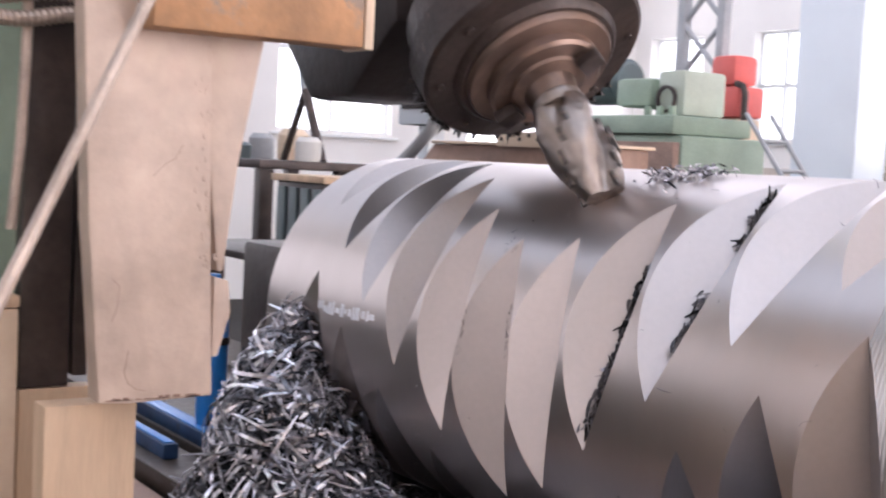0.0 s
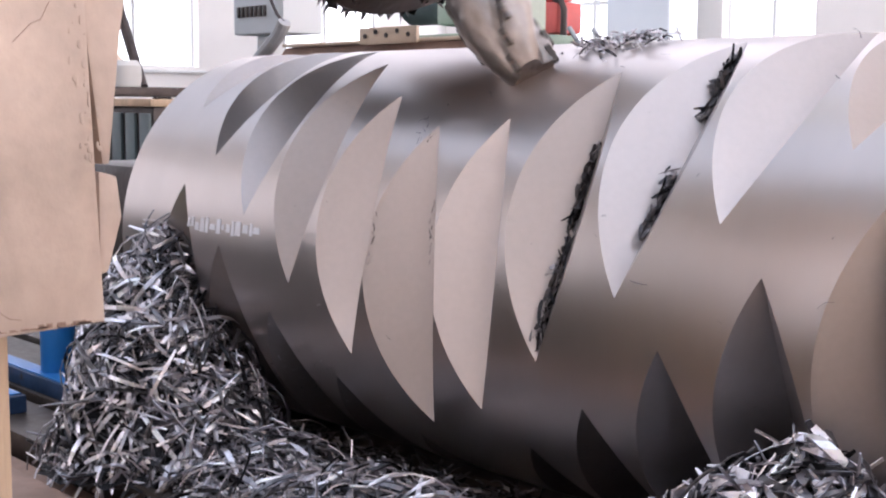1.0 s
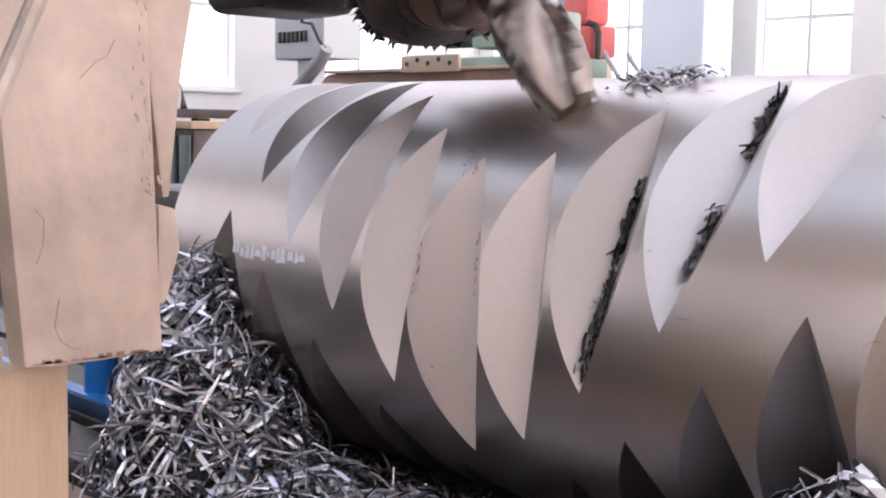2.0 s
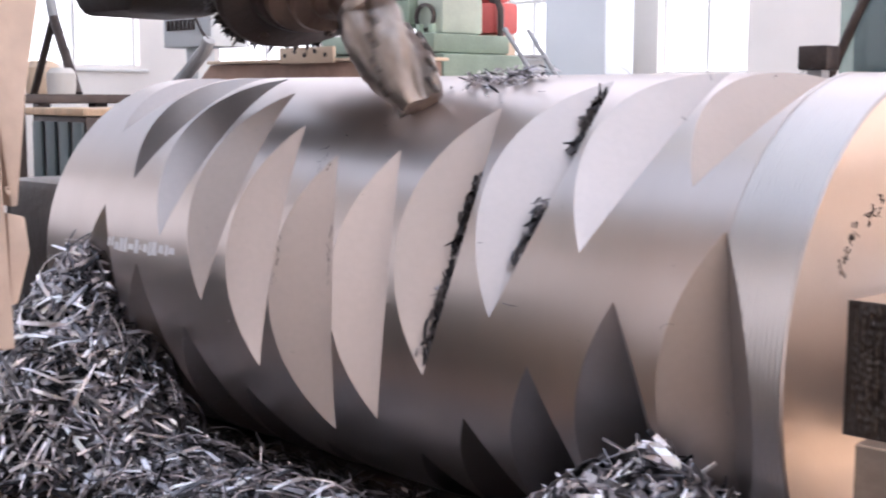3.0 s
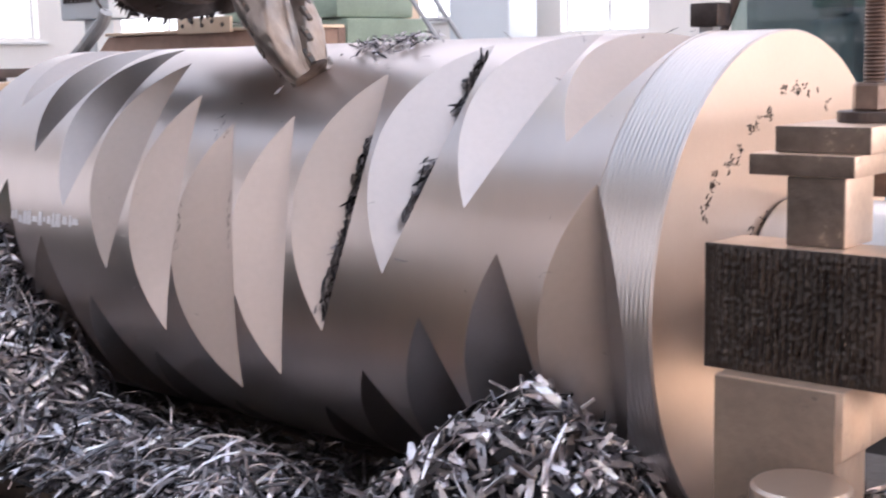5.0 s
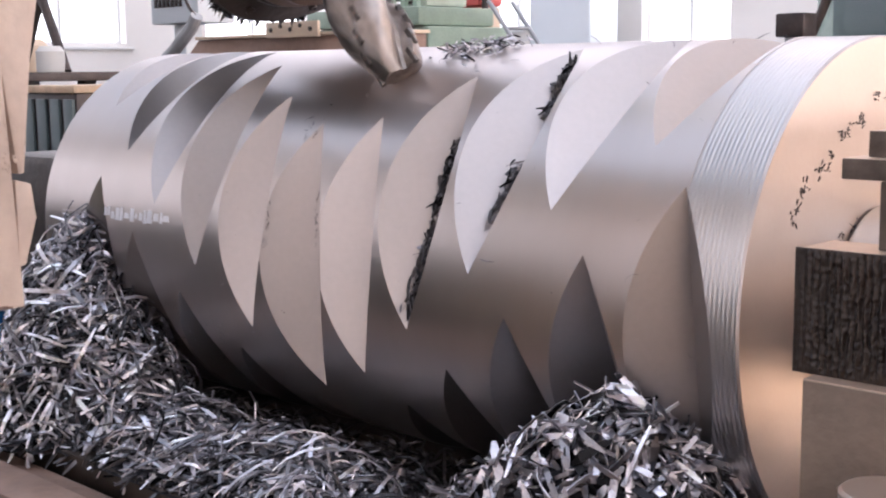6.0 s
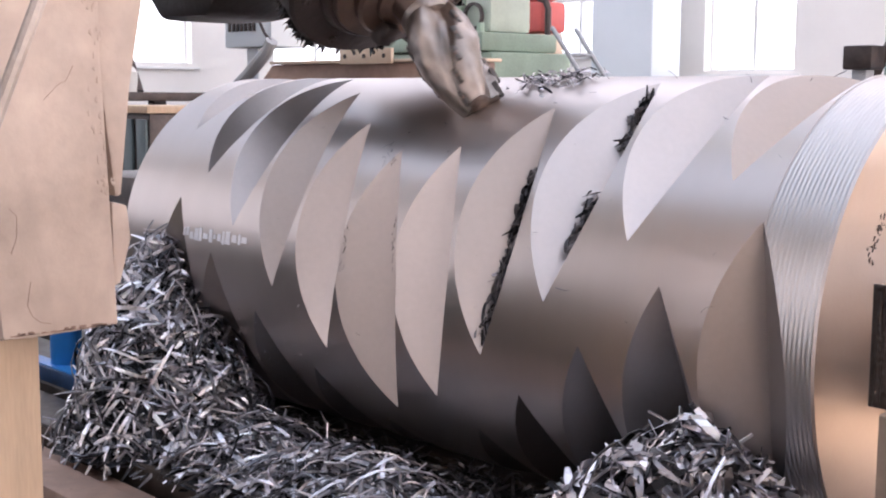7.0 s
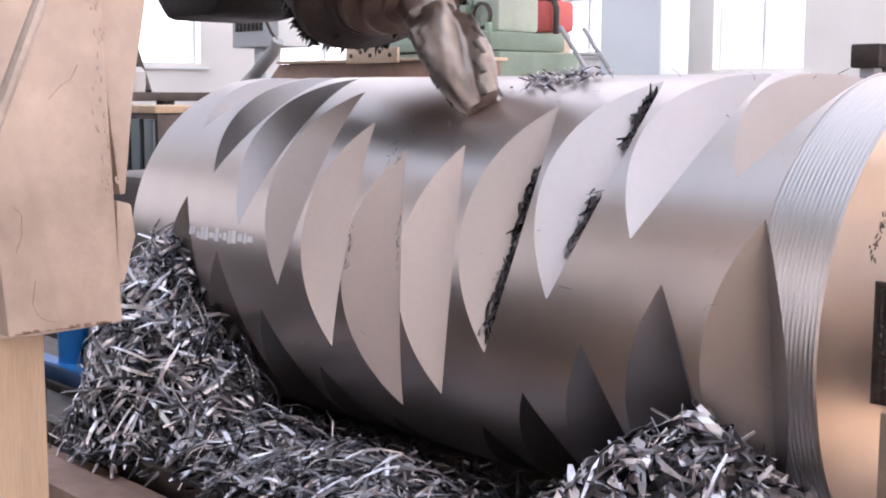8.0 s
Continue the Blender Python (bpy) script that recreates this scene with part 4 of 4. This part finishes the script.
part("screen_post", tube([(-0.78, -0.37, H - 0.1), (-0.74, -0.37, H + 0.35), (-0.62, -0.37, H + 0.62), (-0.4, -0.37, H + 1.05)], 0.022), DARKIRON, truck)
part("door_post", box(-0.04, -0.001, -0.41, -0.33, H - 0.2, H + 0.86, 0.01), GREY, truck)
part("door_glass", box(0.091, 0.539, -0.395, -0.39, H + 0.251, H + 0.86, 0.001), SCREEN, truck)
part("side_mirror", box(0.12, 0.23, -0.55, -0.47, H + 0.34, H + 0.62, 0.03), DARKIRON, truck)
part("mirror_arm", tube([(0.18, -0.40, H + 0.24), (0.18, -0.5, H + 0.27), (0.18, -0.51, H + 0.37)], 0.012), DARKIRON, truck)
for x in (-0.62, -0.28):
    part("seat_back", box(x, x + 0.26, 0.2, 0.34, H - 0.06, H + 0.42, 0.06), GREY, truck, "grey cloth seat back")
    part("head_rest", box(x + 0.05, x + 0.21, 0.22, 0.32, H + 0.43, H + 0.56, 0.04), GREY, truck)
part("dashboard", box(-0.72, -0.045, -0.33, 0.5, 0.45, H - 0.061, 0.04), TEAL, truck)
part("cab_back", box(-1.2, -0.045, 0.72, 0.88, 0.45, H + 0.86, 0.03), GREY, truck)
for x in (-0.35, 0.4):
    part("wheel", lathe([(0, -0.12), (0.4, -0.12), (0.45, -0.08), (0.45, 0.1), (0, 0.1)], 40), DARKIRON, truck, m=pose(x, -0.3, 0.45, 90, 0, 0))

pedestal = thing("pedestal_box", -1.085, 3.0, 0.0, "small dark box on a grey pedestal", "switch box")
part("post", box(-0.03, 0.03, -0.03, 0.03, 0.0, H + 0.37, 0.004), GREY, pedestal)
part("case", box(-0.06, 0.06, -0.05, 0.05, H + 0.3705, H + 0.46, 0.01), DARKIRON, pedestal)

# ---- loose chips on the drum and the cutter ----
BURRS = ((-0.066, 9.3), (-0.069, 4.5), (-0.067, 13.3), (0.041, 12.8), (0.043, 8.3), (0.035, 16.5), (-0.034, 37.7), (-0.018, 35.0))


def groove_point(k, s):
    x = 0.157 + PITCH * (k - 6.5)
    a = radians(39.7 + 16.35 * (k - 8))
    n, t = Vector((0, -math.cos(a), math.sin(a))), Vector((0, math.sin(a), math.cos(a)))
    return Vector((x, 0, H)) + n * (R - DEPTH) + t * s, n


rng = random.Random(8)
for k, s0, s1, count_here in ((7, -0.155, 0.08, 140), (8, -0.10, -0.02, 60), (8, 0.06, 0.15, 80)):
    spots = []
    for i in range(count_here):
        p, n = groove_point(k, rng.uniform(s0, s1))
        u = abs(rng.gauss(0, 0.008))
        spots.append(p + n * (0.003 + u) + Vector((u * rng.uniform(0.1, 0.95), 0, 0)))
    a = radians(39.7 + 16.35 * (k - 8))
    chips("groove_chips", spots, "small dark steel chips lodged in a groove", rng, 0.5, DARKCHIP, Vector((0.1, math.sin(a), math.cos(a))).normalized(), stubby=True)
spots = []
for i in range(210):
    a = radians(rng.gauss(75, 4))
    x = min(0.27, max(0.08, rng.gauss(0.15, 0.035)))
    r = R + 0.003 + abs(rng.gauss(0, 0.006))
    spots.append((x, -r * math.cos(a), H + r * math.sin(a)))
chips("top_chips", spots, "loose bright chips lying on top of the drum", rng, 0.40, stubby=True)
spots = [(rng.uniform(0.26, 0.62), -0.3 * math.cos(a), H + 0.303 * math.sin(a)) for a in [radians(rng.uniform(76, 84)) for _ in range(5)]]
spots += [(x, -0.303 * math.cos(radians(a)), H + 0.303 * math.sin(radians(a))) for x, a in ((0.04, 50), (0.045, 49), (0.12, 66), (0.25, 66), (-0.02, 46), (0.21, 60), (0.5, 55), (0.3, 20), (0.36, 8), (0.57, 8), (-0.045, 42), (-0.042, 40), (-0.04, 37), (0.085, 40))]
chips("stray_chips", spots, "a few stray dark chips on the drum", rng, 0.24, DARKCHIP)
burrs = [(x + rng.gauss(0, 0.0012), a + rng.gauss(0, 1.2)) for x, a in BURRS for _ in range(4)]
spots = [(x, -0.3008 * math.cos(radians(a)), H + 0.3008 * math.sin(radians(a))) for x, a in burrs]
chips("edge_burrs", spots, "small dark burrs left along the groove edges", rng, 0.14, DARKCHIP, Vector((0.05, 0.2, 0.98)).normalized())
rng = random.Random(33)
spots = []
for i in range(60):
    a, x = radians(rng.gauss(-27, 7)), rng.gauss(-0.26, 0.09)
    spots.append((x, -0.3015 * math.cos(a), H + 0.3015 * math.sin(a)))
chips("stuck_flecks", spots, "tiny bright metal flecks stuck to the drum", rng, 0.11)
spots = []
for i in range(34):
    a, x = radians(rng.uniform(-15, 60)), rng.uniform(-0.6, 0.68)
    spots.append((x, -0.3012 * math.cos(a), H + 0.3012 * math.sin(a)))
chips("dark_flecks", spots, "tiny dark specks of swarf on the drum", rng, 0.085, DARKCHIP)
# bright glint on the drum, painted as short white bars
rng = random.Random(21)
x = -0.50
while x < -0.31:
    w = rng.uniform(0.006, 0.018)
    a0, a1 = radians(6.0 + rng.uniform(-0.8, 0.9)), radians(9.2 + rng.uniform(-1.3, 0.4))
    mb = bmesh.new()
    vs = [mb.verts.new((xx, -(R + lift) * math.cos(aa), (R + lift) * math.sin(aa))) for lift in (0.0002, 0.0009) for xx, aa in ((x, a0), (x + w, a0), (x + w * 0.9, a1), (x + w * 0.1, a1))]
    for f in ((3, 2, 1, 0), (4, 5, 6, 7), (0, 1, 5, 4), (1, 2, 6, 5), (2, 3, 7, 6), (3, 0, 4, 7)):
        mb.faces.new([vs[q] for q in f])
    part("glint_bar", mb, GLINT_WHITE, drum, "white bar painted as a glint", smooth=None)
    x += w + rng.uniform(0.0004, 0.004)
# scratches and oil specks on the drum's end face
rng = random.Random(4)
for arc in ((84, 118, 0.231, 34), (62, 78, 0.212, 30), (45, 56, 0.206, 26), (27, 41, 0.224, 30), (29, 44, 0.115, 16), (50, 62, 0.103, 12)):
    for i in range(arc[3]):
        a = radians(rng.uniform(arc[0], arc[1]))
        r = arc[2] + rng.gauss(0, 0.004)
        w, h = rng.uniform(0.0003, 0.0009), rng.uniform(0.0006, 0.0034)
        p = Vector((XE + 0.0006, -r * math.cos(a), r * math.sin(a)))
        part("scratch", box(-0.0004, 0.0004, -w, w, -h, h), SCRATCH, drum, smooth=None, m=Matrix.Translation(p) @ pose(0, 0, 0, -math.degrees(a) + rng.gauss(0, 40), 0, 0))

# ---- chips thrown off the cutter ----
flyers = []
for i in range(5):
    verts, faces = [], []
    curl(verts, faces, Vector((0, 0, 0)), random.Random(70 + i), 0.55)
    me = bpy.data.meshes.new("flying_chip")
    me.from_pydata(verts, [], faces)
    me.materials.append(CHIP)
    ob = tagged(new("flying_chip", me), "small steel chip thrown off by the cutter", "metal chip", "chips thrown by the cutter")
    ob.modifiers.new("thick", "SOLIDIFY").thickness = 0.0008
    flyers.append(ob)


def motions():
    rows = []
    n = 160
    for i in range(n + 1):
        t = 8.0 * i / n
        rows.append((t, HEADM @ pose(0, 0, 0, 0, 0, -58.0 * i)))
    walk(cutter, rows)
    # each chip waits at the cut, slides and drops in front of the drum, and stays on the swarf
    for ob, (t0, x, vx) in zip(flyers, ((0.9, 0.05, 0.10), (3.35, 0.07, 0.16), (4.95, 0.06, 0.12), (6.55, 0.05, -0.05), (7.15, 0.06, 0.03))):
        path = [(0.0, pose(x, -0.14, H + 0.272, 20, 10, 0)), (t0, pose(x, -0.14, H + 0.272, 20, 10, 0))]
        for k in range(1, 7):
            u = k * 0.05
            zz = 0.256 - 0.15 * u - 4.9 * u * u
            yy = -0.17 - 0.95 * u
            path.append((t0 + u, pose(x + vx * u, yy, H + zz, 20 + 40 * k, 10 + 25 * k, 30 * k)))
        low = pose(x + vx * 0.34, -0.46, TZ + 0.05, 270, 160, 190)
        path += [(t0 + 0.34, low), (8.0, low)]
        walk(ob, path)


motions()
